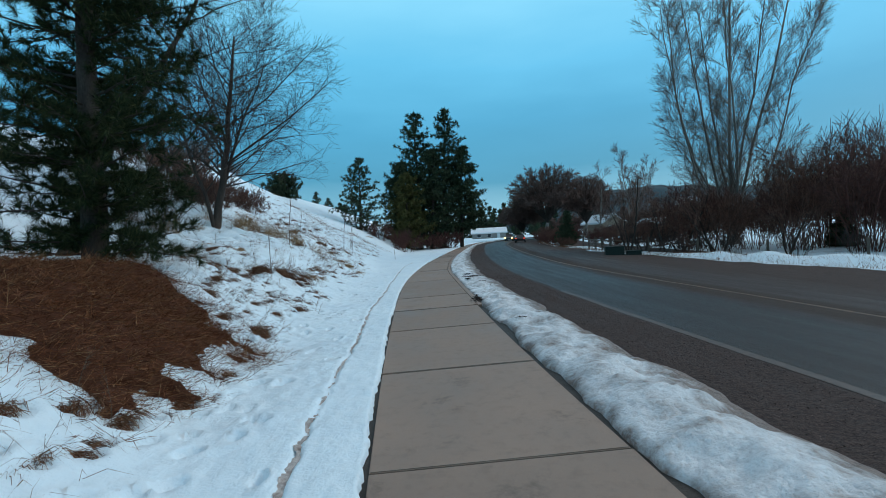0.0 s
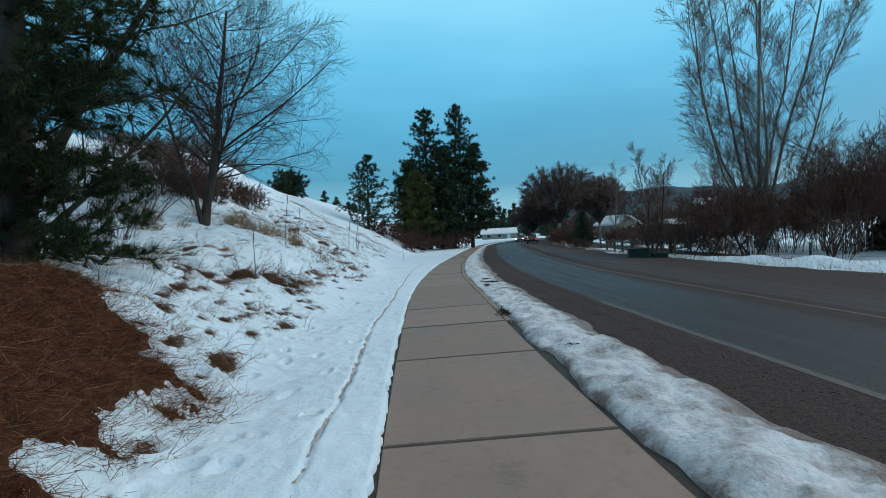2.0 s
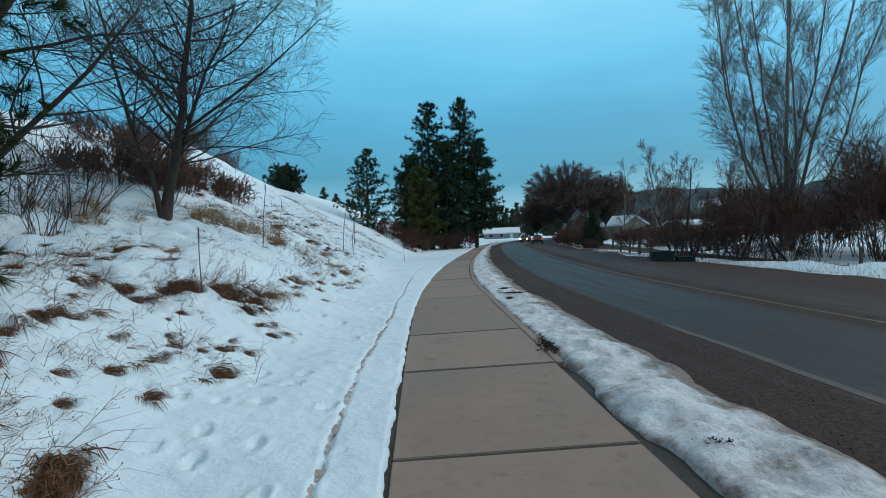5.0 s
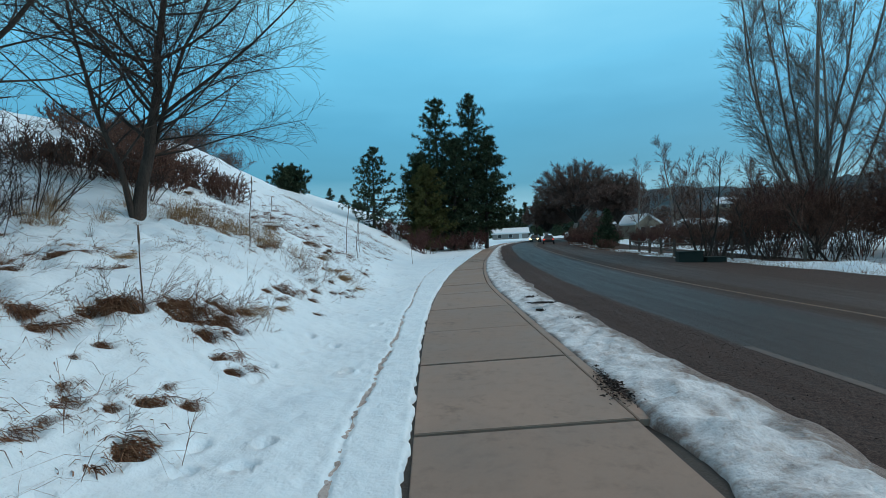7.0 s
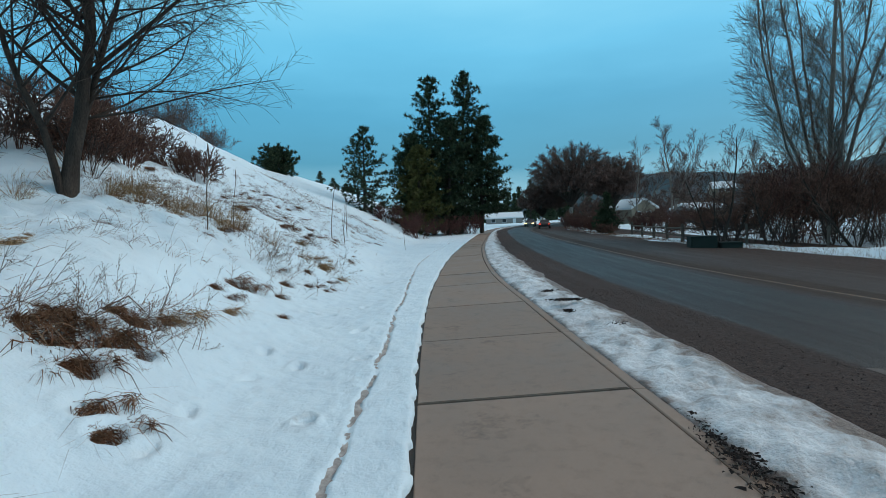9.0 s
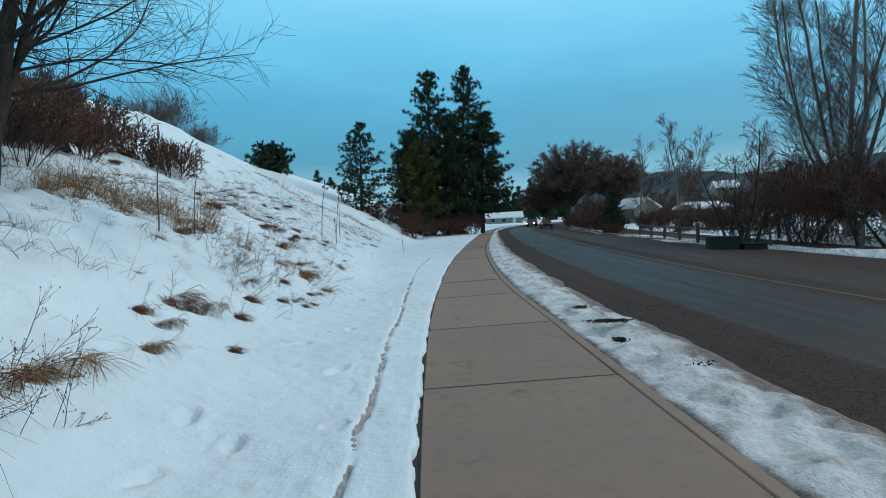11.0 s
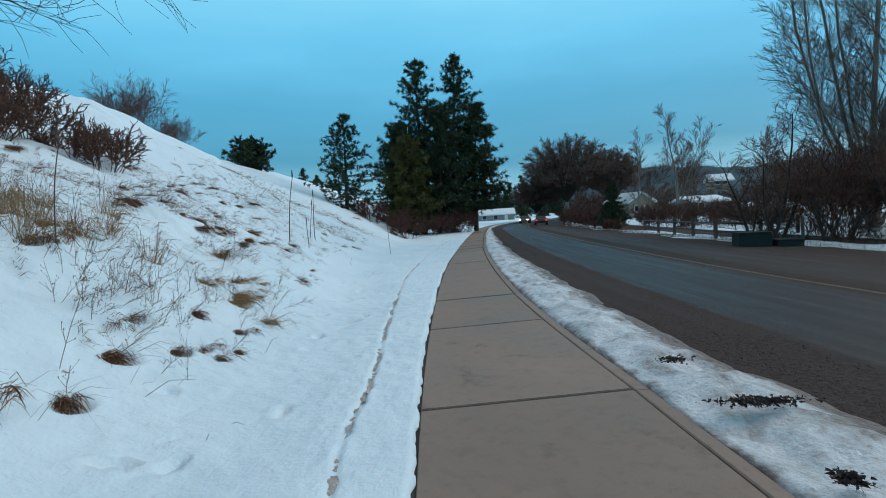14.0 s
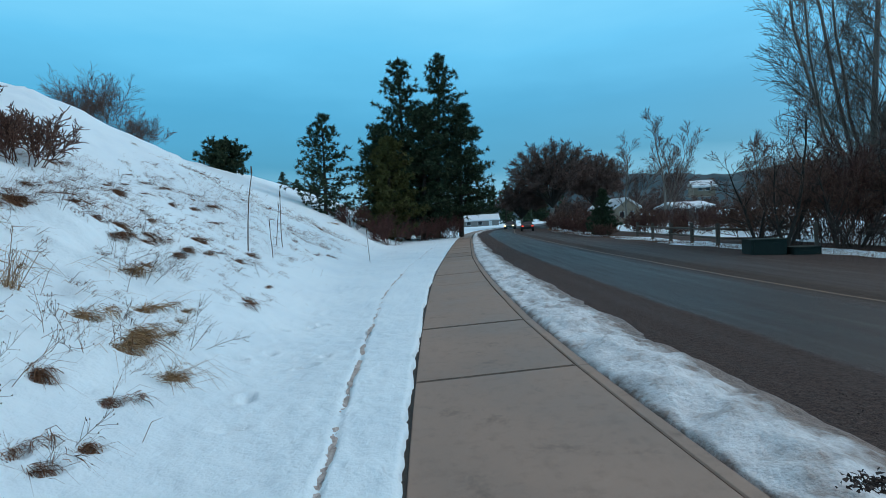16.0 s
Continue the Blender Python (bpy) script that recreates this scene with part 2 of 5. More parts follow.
TRIM_WHITE = mottled("white_trim", (0.60, 0.60, 0.60), (0.74, 0.74, 0.73), 5, 40, 0.6, 0.1)
ROOF_SNOW = mottled("roof_snow", (0.70, 0.73, 0.77), (0.84, 0.86, 0.88), 1.5, 20, 0.6, 0.4, 0.03)
GLASS = mottled("window_glass", (0.02, 0.025, 0.03), (0.035, 0.04, 0.045), 2, 20, 0.08, 0.0, 0.001, 0.6)
# distance haze is painted into this blue-grey hill colour
HAZY_HILL = mottled("hazy_wooded_hill", (0.035, 0.062, 0.075), (0.085, 0.120, 0.135), 0.02, 0.3, 0.95, 0.3, 1.0, 0.1)
DIRTY_SNOW = mottled("dirty_snow", (0.20, 0.145, 0.12), (0.70, 0.66, 0.63), 14, 70, 0.7, 0.5, 0.02)


# ---- building blocks ----
RNG = np.random.default_rng(7)


def vnoise(x, y, scale=1.0, seed=0):
    """Smooth value noise in -1..1 for arrays."""
    x, y = np.asarray(x, float) * scale + 1000.0, np.asarray(y, float) * scale + 1000.0
    xi, yi = np.floor(x).astype(np.int64), np.floor(y).astype(np.int64)
    fx, fy = x - xi, y - yi
    fx, fy = fx * fx * (3 - 2 * fx), fy * fy * (3 - 2 * fy)

    def lattice(i, j):
        h = (i * 374761393 + j * 668265263 + seed * 974711) & 0xFFFFFFFF
        h = ((h ^ (h >> 13)) * 1274126177) & 0xFFFFFFFF
        return ((h ^ (h >> 16)) & 0xFFFF) / 32767.5 - 1

    a, b = lattice(xi, yi), lattice(xi + 1, yi)
    c, d = lattice(xi, yi + 1), lattice(xi + 1, yi + 1)
    return (a * (1 - fx) + b * fx) * (1 - fy) + (c * (1 - fx) + d * fx) * fy


def fbm(x, y, scale, octaves=4, seed=0):
    return sum(vnoise(x, y, scale * 2 ** k, seed + 17 * k) * 0.5 ** k for k in range(octaves))


def step(a, b, v):
    t = np.clip((np.asarray(v, float) - a) / (b - a), 0, 1)
    return t * t * (3 - 2 * t)


def curve_of(knots):
    """A smoothed curve x(y) through a few plan knots."""
    ys, xs = np.array(knots, float).T
    fine = np.arange(ys[0], ys[-1] + 0.5, 0.5)
    line = np.interp(fine, ys, xs)
    pad = np.r_[np.full(8, line[0]) - (line[1] - line[0]) * np.arange(8, 0, -1), line, np.full(8, line[-1]) + (line[-1] - line[-2]) * np.arange(1, 9)]
    line = np.convolve(pad, np.ones(17) / 17, "valid")
    return lambda y: np.interp(y, fine, line)


# plan curves: walk's left edge, widths, road edges, foot of the bank
WALK_L = curve_of([(-30, 2.4), (-3, 1.28), (0, 0.83), (4.7, -0.01), (7.1, -0.33), (9.4, -0.61), (12.5, -1.02), (14.3, -1.27), (16.6, -1.47), (20, -1.66), (24, -1.82),
                   (29, -1.92), (35, -1.85), (41, -1.75), (46, -1.65), (60, -1.3), (76, -0.6), (95, 1.5), (120, 8), (150, 20), (200, 45), (420, 170)])
ROAD_L = curve_of([(-30, 8.4), (-3, 4.5), (0, 3.98), (3.4, 3.52), (6.3, 3.07), (7.4, 2.95), (9.4, 2.60), (11.5, 2.28), (14, 2.02), (16.4, 1.70), (18.5, 1.50), (20, 1.32),
                   (23.5, 1.02), (30, 0.72), (40, 0.5), (50, 0.55), (60, 0.7), (76, 1.1), (95, 3.2), (120, 9.7), (150, 21.7), (200, 47), (420, 172)])
FOOT = curve_of([(-30, 0.8), (-3, -0.9), (4, -1.55), (8, -1.95), (12, -2.3), (16, -3.05), (19, -3.2), (27, -4.7), (36, -5.7), (50, -6.6), (65, -6.8), (80, -7.2), (100, -9),
                 (120, -11), (150, -15), (200, -24), (420, -70)])
LINE_W = 1.34


def line_y(y):
    return np.interp(y, [-30, 12, 17, 24, 60], [5.45, 5.4, 5.2, 4.85, 4.65])


def road_width(y):
    return np.interp(y, [-30, 8, 16, 25, 40, 60, 400], [16, 15.4, 15.0, 13.0, 11.0, 10.2, 9.9])


def walk_width(y):
    return np.interp(y, [-30, 12.5, 14.5, 16.8, 19.6, 22, 28, 36, 400], [1.83, 1.83, 1.80, 1.74, 1.58, 1.47, 1.36, 1.2, 1.2])


def snow_left(y):
    return walk_width(y) + np.interp(y, [-30, 8.5, 11.5, 400], [0.07, 0.08, 0.15, 0.15])


def road_z(x, y):
    return -0.10 - 0.03 * np.clip(x - ROAD_L(y), 0, 17.5)


def walk_z(x, y):
    return 0.027 * (x - WALK_L(y) - 0.9)


def bank(x, y):
    """Height of the hillside beside the walk."""
    d = FOOT(y) - x + 0.35 * fbm(x, y, 0.25, 2, 5)
    s = np.sqrt(np.clip(d, -0.6, None) ** 2 + 0.16) * 0.5 + np.clip(d, -0.6, None) * 0.5
    s = np.where(d < -0.6, 0, s - 0.06 * step(1.5, -0.6, d))
    hill = np.interp(s, [0, 3.5, 10, 20, 34, 60, 400], [0, 1.85, 4.75, 8.8, 12.6, 15.5, 17])
    shelf = np.interp(s, [0, 2.2, 3.2, 6.8, 10, 20, 34, 60, 400], [0, 1.22, 1.38, 1.45, 3.2, 7.6, 11.6, 14.8, 17])
    k = step(10.5, 20, y)
    knoll = 1.85 * np.exp(-((x + 19) / 6.0) ** 2 - ((y - 36) / 7.5) ** 2)
    return np.clip(hill * k + shelf * (1 - k), 0, None) + knoll


def groove_at(y):
    return np.interp(y, [-4, 2, 6.5, 10, 12.5, 14, 15.2, 17, 21, 25.5, 45], [0.58, 0.56, 0.52, 0.55, 0.46, 0.45, 0.49, 0.52, 0.72, 1.0, 1.2])


PRINTS = []
for lane, n in ((1.0, 34), (1.35, 44), (1.7, 40), (2.1, 34), (2.5, 20)):
    for i in range(n):
        yy = 1.2 + 27.0 * (i / n) ** 1.5 + RNG.normal(0, 0.18)
        if RNG.random() < (1.0 if yy < 9.5 else 0.45):
            PRINTS.append((lane + RNG.normal(0, 0.16) + 0.14 * (i % 2), yy, RNG.uniform(0.045, 0.07), RNG.uniform(0.08, 0.14), RNG.uniform(-0.2, 1.3), RNG.uniform(0.06, 0.11) if yy < 12 else RNG.uniform(0.04, 0.08)))


def scatter(seed, n, y0, y1, d0, d1, skew=1.0):
    """Chance places on the bank between two distances from its foot."""
    rng = np.random.default_rng(seed)
    out = []
    while len(out) < n:
        y = rng.uniform(y0, y1)
        d = d0 + (d1 - d0) * rng.random() ** skew
        x = float(FOOT(y)) - d
        if vnoise(x, y, 0.45, 71) > -0.15 and not (x > -6.6 and y < 7.2 and d > 0.4):
            out.append((x, y, rng.uniform(0.3, 0.95)))
    return out


# the larger clumps, then the scattered ones: place and size
TUFTS = [(-2.39, 6.61, 0.8), (-4.76, 10.08, 1.0), (-3.97, 11.36, 1.0), (-1.61, 2.43, 0.6), (-1.66, 2.02, 0.6), (-2.62, 8.05, 0.7), (-3.95, 8.49, 0.9), (-5.02, 10.21, 1.1), (-4.1, 10.89, 1.2), (-3.89, 12.19, 1.2),
         (-2.48, 8.87, 0.8), (-2.47, 6.85, 1.2), (-2.30, 6.70, 1.0), (-3.51, 7.33, 0.8), (-2.78, 10.68, 0.6), (-4.3, 10.67, 1.5), (-4.15, 11.0, 1.3), (-3.74, 11.49, 1.6), (-3.55, 11.8, 1.5), (-3.95, 11.7, 1.3), (-3.71, 12.75, 1.0),
         (-4.25, 9.89, 0.8), (-3.72, 10.11, 0.7), (-2.75, 10.68, 0.7), (-2.65, 9.76, 0.7), (-2.55, 9.0, 1.1), (-4.52, 10.0, 0.9), (-3.42, 11.22, 0.8), (-4.28, 15.06, 1.2), (-4.15, 15.2, 0.9), (-3.89, 15.89, 0.9), (-3.29, 14.57, 0.7),
         (-4.14, 16.72, 1.0), (-3.89, 17.21, 0.65), (-3.58, 17.42, 0.55), (-3.94, 14.36, 0.6), (-4.17, 14.43, 0.8), (-4.47, 17.4, 0.9), (-3.68, 13.8, 0.7), (-3.56, 17.72, 0.55), (-3.76, 19.01, 0.8), (-4.31, 19.35, 0.9), (-3.77, 17.44, 0.45),
         (-7.84, 23.22, 1.2), (-7.29, 21.45, 1.2), (-5.78, 21.73, 1.0), (-4.47, 22.25, 0.9), (-4.27, 18.22, 0.7), (-3.82, 18.28, 0.6), (-5.57, 21.18, 1.0), (-4.25, 19.12, 0.9), (-3.2, 7.7, 0.7), (-2.9, 7.4, 0.6), (-3.3, 9.2, 0.6),
         (-2.2, 2.35, 0.9), (-2.65, 2.2, 1.0), (-1.95, 1.8, 0.8), (-2.45, 1.7, 0.9), (-1.75, 2.85, 0.9), (-1.7, 3.6, 0.9), (-2.05, 2.75, 1.0), (-1.75, 4.6, 0.8), (-2.35, 5.9, 0.8), (-2.9, 6.6, 0.9), (-3.3, 2.1, 1.0)]
N_CLUMPS = len(TUFTS)
TUFTS += scatter(37, 46, 7.6, 13.5, 0.7, 4.2) + scatter(31, 26, 11, 20, 1.2, 4.5) + scatter(32, 70, 17, 34, 0.6, 7) + scatter(6, 70, 22, 48, 0.6, 10) + scatter(8, 12, 8, 16, 3.0, 7)


def ground_z(x, y, details=False):
    x, y = np.asarray(x, float), np.asarray(y, float)
    u = WALK_L(y) - x
    left = 0.035 + bank(x, y)
    rough = step(0.6, 2.5, FOOT(y) - x)
    left = left + 0.05 * fbm(x, y, 0.6, 3, 1) * step(0.1, 1.2, u) + rough * (0.12 * fbm(x, y, 0.7, 3, 2) + 0.085 * fbm(x, y, 2.4, 3, 3))
    if details:
        wob = groove_at(y) + 0.03 * fbm(y * 0 + 3, y, 0.5, 3, 9)
        deep = 0.62 + 0.5 * vnoise(y * 0 + 8, y, 1.8, 4) + 0.25 * vnoise(y * 0 + 2, y, 7, 18)
        wob = wob + 0.018 * fbm(y * 0 + 6, y, 5.0, 2, 14)
        left = left - 0.045 * deep * np.exp(-(((u - wob) / 0.028) ** 4)) + 0.003 * np.exp(-(((u - wob - 0.08) / 0.04) ** 2)) * (1 + vnoise(x, y, 9, 15))
        left = left + 0.011 * fbm(x, y, 8, 3, 6) + 0.014 * fbm(x, y, 1.7, 3, 16) * step(0.6, 1.2, u) + 0.022 * rough * fbm(x, y, 6, 3, 8)
        for tx, ty, ts in TUFTS:
            sel = (np.abs(y - ty) < 0.6) & (np.abs(x - tx) < 0.6)
            if sel.any():
                q = ((x[sel] - tx - 0.03) / (0.12 * ts)) ** 2 + ((y[sel] - ty) / (0.13 * ts)) ** 2
                left[sel] += -0.085 * ts * np.exp(-q ** 1.5) + 0.02 * np.exp(-((np.sqrt(q) - 1.7) / 0.4) ** 2)
        for pu, py, a, b, turn, deep1 in PRINTS:
            sel = (np.abs(y - py) < 0.5) & (np.abs(u - pu) < 0.5)
            if sel.any():
                du, dy = u[sel] - pu, y[sel] - py
                c, s = math.cos(turn), math.sin(turn)
                q = ((du * c + dy * s) / a) ** 2 + ((dy * c - du * s) / b) ** 2
                left[sel] += -deep1 * np.exp(-q ** 3) + 0.3 * deep1 * np.exp(-((np.sqrt(q) - 1.5) / 0.3) ** 2)
    w = x - ROAD_L(y) - road_width(y)
    right = -0.10 - 0.03 * road_width(y) + 0.34 * np.exp(-(((w - 1.3) / 1.1) ** 2)) * step(0, 0.5, w) * (1 + 0.5 * vnoise(x, y, 0.7, 3)) * step(34, 26, y)
    right = right - 0.28 * step(1.0, 5, w) + 0.06 * fbm(x, y, 0.4, 3, 4) + 0.9 * step(30, 120, w) - 0.0 * w
    return np.where(u > 0, left, np.where(w > 0, right, -0.6))


def mesh_from(name, verts, faces, uvs=None, smooth=True):
    """A mesh from arrays; faces all have the same number of corners."""
    verts, faces = np.asarray(verts, np.float32), np.asarray(faces, np.int32)
    me = bpy.data.meshes.new(name)
    k = faces.shape[1]
    me.vertices.add(len(verts))
    me.vertices.foreach_set("co", verts.ravel())
    me.loops.add(faces.size)
    me.loops.foreach_set("vertex_index", faces.ravel())
    me.polygons.add(len(faces))
    me.polygons.foreach_set("loop_start", np.arange(0, faces.size, k, dtype=np.int32))
    me.polygons.foreach_set("use_smooth", np.full(len(faces), smooth))
    if uvs is not None:
        me.uv_layers.new(name="UVMap").data.foreach_set("uv", np.asarray(uvs, np.float32)[faces.ravel()].ravel())
    me.update(calc_edges=True)
    return me


def grid(name, X, Y, Z, material, uv=None):
    n, m = X.shape
    idx = np.arange(n * m).reshape(n, m)
    f = np.stack([idx[:-1, :-1], idx[:-1, 1:], idx[1:, 1:], idx[1:, :-1]], -1).reshape(-1, 4)
    v = np.stack([X, Y, Z], -1).reshape(-1, 3)
    me = mesh_from(name, v, f, None if uv is None else uv.reshape(-1, 2))
    me.materials.append(material)
    return me


def part(name, me, material, parent, label="", m=None):
    if isinstance(me, bmesh.types.BMesh):
        bm, me = me, bpy.data.meshes.new(name)
        bm.to_mesh(me)
        bm.free()
    if material is not None and not me.materials:
        me.materials.append(material)
    ob = new(name, me)
    ob.parent = parent
    if m is not None:
        ob.matrix_basis = m
    return tagged(ob, label)


def empty(name, x=0, y=0, z=0, rz=0, tilt=0):
    ob = new(name)
    ob.empty_display_size = 0.2
    ob.matrix_basis = pose(x, y, z, 0, tilt, rz)
    return ob


def box(bm, x0, y0, z0, x1, y1, z1, bevel=0.0):
    made = bmesh.ops.create_cube(bm, size=1)
    bmesh.ops.scale(bm, vec=(x1 - x0, y1 - y0, z1 - z0), verts=made["verts"])
    bmesh.ops.translate(bm, vec=((x0 + x1) / 2, (y0 + y1) / 2, (z0 + z1) / 2), verts=made["verts"])
    if bevel:
        edges = list({e for v in made["verts"] for e in v.link_edges})
        bmesh.ops.bevel(bm, geom=edges, offset=bevel, segments=2, affect="EDGES")
    return bm


def block(*args, **kw):
    return box(bmesh.new(), *args, **kw)


class Sticks:
    """Collects tapered round branches and turns them into one mesh."""

    def __init__(self):
        self.a, self.b, self.r = [], [], []

    def run(self, pts, radii):
        for i in range(len(pts) - 1):
            self.a.append(pts[i])
            self.b.append(pts[i + 1])
            self.r.append((radii[i], radii[i + 1]))

    def mesh(self, name, sides=3):
        a, b, r = np.array(self.a, float), np.array(self.b, float), np.array(self.r, float)
        ax = b - a
        ax /= np.linalg.norm(ax, axis=1, keepdims=True) + 1e-9
        ref = np.where(np.abs(ax[:, 2:3]) > 0.9, [[1.0, 0, 0]], [[0, 0, 1.0]])
        p = np.cross(ax, ref)
        p /= np.linalg.norm(p, axis=1, keepdims=True) + 1e-9
        q = np.cross(ax, p)
        ang = np.arange(sides) * 2 * np.pi / sides
        ring = p[:, None] * np.cos(ang)[None, :, None] + q[:, None] * np.sin(ang)[None, :, None]
        v = np.concatenate([a[:, None] + ring * r[:, :1, None], b[:, None] + ring * r[:, 1:, None]], 1)
        k = np.arange(sides)
        f1 = np.stack([k, (k + 1) % sides, (k + 1) % sides + sides, k + sides], -1)
        f = (np.arange(len(a)) * 2 * sides)[:, None, None] + f1[None]
        return mesh_from(name, v.reshape(-1, 3), f.reshape(-1, 4))


def tube(name, pts, radii, sides=9):
    """One continuous tapered tube along a line of points, closed at its ends."""
    pts, radii = np.array(pts, float), np.array(radii, float)
    ax = np.gradient(pts, axis=0)
    ax /= np.linalg.norm(ax, axis=1, keepdims=True) + 1e-9
    ref = np.array([0.0, 1.0, 0.0]) if abs(ax[0][1]) < 0.9 else np.array([1.0, 0, 0])
    p = np.cross(ax, ref)
    p /= np.linalg.norm(p, axis=1, keepdims=True) + 1e-9
    q = np.cross(ax, p)
    ang = np.arange(sides) * 2 * np.pi / sides
    v = pts[:, None] + (p[:, None] * np.cos(ang)[None, :, None] + q[:, None] * np.sin(ang)[None, :, None]) * radii[:, None, None]
    n, k = len(pts), np.arange(sides)
    f = np.concatenate([np.stack([k + i * sides, (k + 1) % sides + i * sides, (k + 1) % sides + (i + 1) * sides, k + (i + 1) * sides], -1) for i in range(n - 1)])
    caps = []
    for o in (0, (n - 1) * sides):
        caps += [(o, o + i, o + i + 1, o + min(i + 2, sides - 1)) for i in range(1, sides - 2, 2)]
    caps = [c for c in caps if len(set(c)) == 4]
    return mesh_from(name, v.reshape(-1, 3), np.concatenate([f, np.array(caps).reshape(-1, 4)]))


def blades(name, base, tip, width, sag=None, segs=1):
    """Thin pointed blades from base to tip points (arrays); with sag they bend at the middle."""
    base, tip = np.asarray(base, float), np.asarray(tip, float)
    n = len(base)
    ax = tip - base
    side = np.cross(ax, RNG.normal(size=(n, 3)))
    side /= np.linalg.norm(side, axis=1, keepdims=True) + 1e-9
    w = np.broadcast_to(np.asarray(width, float), (n,))[:, None]
    if sag is None:
        v = np.stack([base - side * w, base + side * w, tip], 1)
        return mesh_from(name, v.reshape(-1, 3), np.arange(3 * n).reshape(-1, 3))
    mid = (base + tip) / 2 + sag
    v = np.stack([base - side * w, base + side * w, mid + side * w * 0.75, mid - side * w * 0.75, tip + side * w * 0.2, tip - side * w * 0.2], 1)
    o = (np.arange(n) * 6)[:, None, None]
    f = o + np.array([[0, 1, 2, 3], [3, 2, 4, 5]])[None]
    return mesh_from(name, v.reshape(-1, 3), f.reshape(-1, 4))


def unit(v):
    return v / (np.linalg.norm(v) + 1e-9)


def bough(rng, start, way, length, r0, n, wander, lift, r1=None):
    """The points and radii of one branch that wanders and bends up or down."""
    pts, p, d = [np.array(start, float)], np.array(start, float), unit(np.array(way, float))
    for i in range(n):
        d = unit(d + rng.normal(0, wander, 3) + np.array([0, 0, lift]))
        p = p + d * length / n
        pts.append(p)
    end = r0 * 0.25 if r1 is None else r1
    return pts, list(np.linspace(r0, end, n + 1))


def sideways(rng, way, angle):
    """A direction at the given angle (radians) from way, turned by chance about it."""
    way = unit(np.array(way, float))
    o = unit(np.cross(way, rng.normal(size=3)))
    return way * math.cos(angle) + o * math.sin(angle)


def sprout(rng, out, pts, radii, level, spec, thin=0.0025):
    """Side branches of a branch, level by level. spec: per level (count, length, angle, wander, lift, radius share, first share)."""
    if level >= len(spec):
        return
    count, length, angle, wander, lift, share, first = spec[level]
    seg = np.array(pts)
    for k in range(count):
        f = first + (1 - first) * (k + rng.random()) / count
        g = f * (len(seg) - 1)
        i = min(int(g), len(seg) - 2)
        p = seg[i] * (1 - g + i) + seg[i + 1] * (g - i)
        r = max((radii[i] * (1 - g + i) + radii[i + 1] * (g - i)) * share, thin * 1.25)
        d = sideways(rng, seg[i + 1] - seg[i], angle * rng.uniform(0.7, 1.3))
        ln = length * rng.uniform(0.6, 1.25) * (1.15 - 0.6 * f)
        n = (5, 4, 3)[min(level, 2)] if thin < 0.0075 else (4, 3, 2)[min(level, 2)] if thin < 0.0115 else (3, 2, 1)[min(level, 2)]
        bp, br = bough(rng, p, d, ln, r, n, wander, lift, max(r * 0.2, thin * 0.8))
        out[min(level, len(out) - 1)].run(bp, br)
        sprout(rng, out, bp, br, level + 1, spec, thin)


def bare_tree(name, place, stems, spec, bark, twig, label, seed, twig_sides=3, group="", category="tree", tilt=1.5, thin=0.0035):
    """A leafless tree. stems: (way, length, radius, first height) for each trunk; the first is the main one."""
    rng = np.random.default_rng(seed)
    x, y, z = place
    root = empty(name, x, y, z, 0, tilt)
    tagged(root, label, category, group)
    twigs = Sticks()
    for k, (way, length, r, lift) in enumerate(stems):
        limbs = Sticks()
        pts, radii = bough(rng, (0.6 * r * k * math.cos(k * 2.4), 0.6 * r * k * math.sin(k * 2.4), -0.15), way, length, r, 9, 0.07, lift, r * 0.22)
        radii[0] *= 1.25
        sprout(rng, [limbs, twigs], pts, radii, 0, spec, thin)
        stem = part("trunk", tube("trunk", pts, radii, 10), bark, root)
        tagged(part("branchwork", limbs.mesh("branchwork", 5), bark, stem), kind="stuff")
    tagged(part("crown", twigs.mesh("crown", twig_sides), twig, root), kind="stuff")
    return root


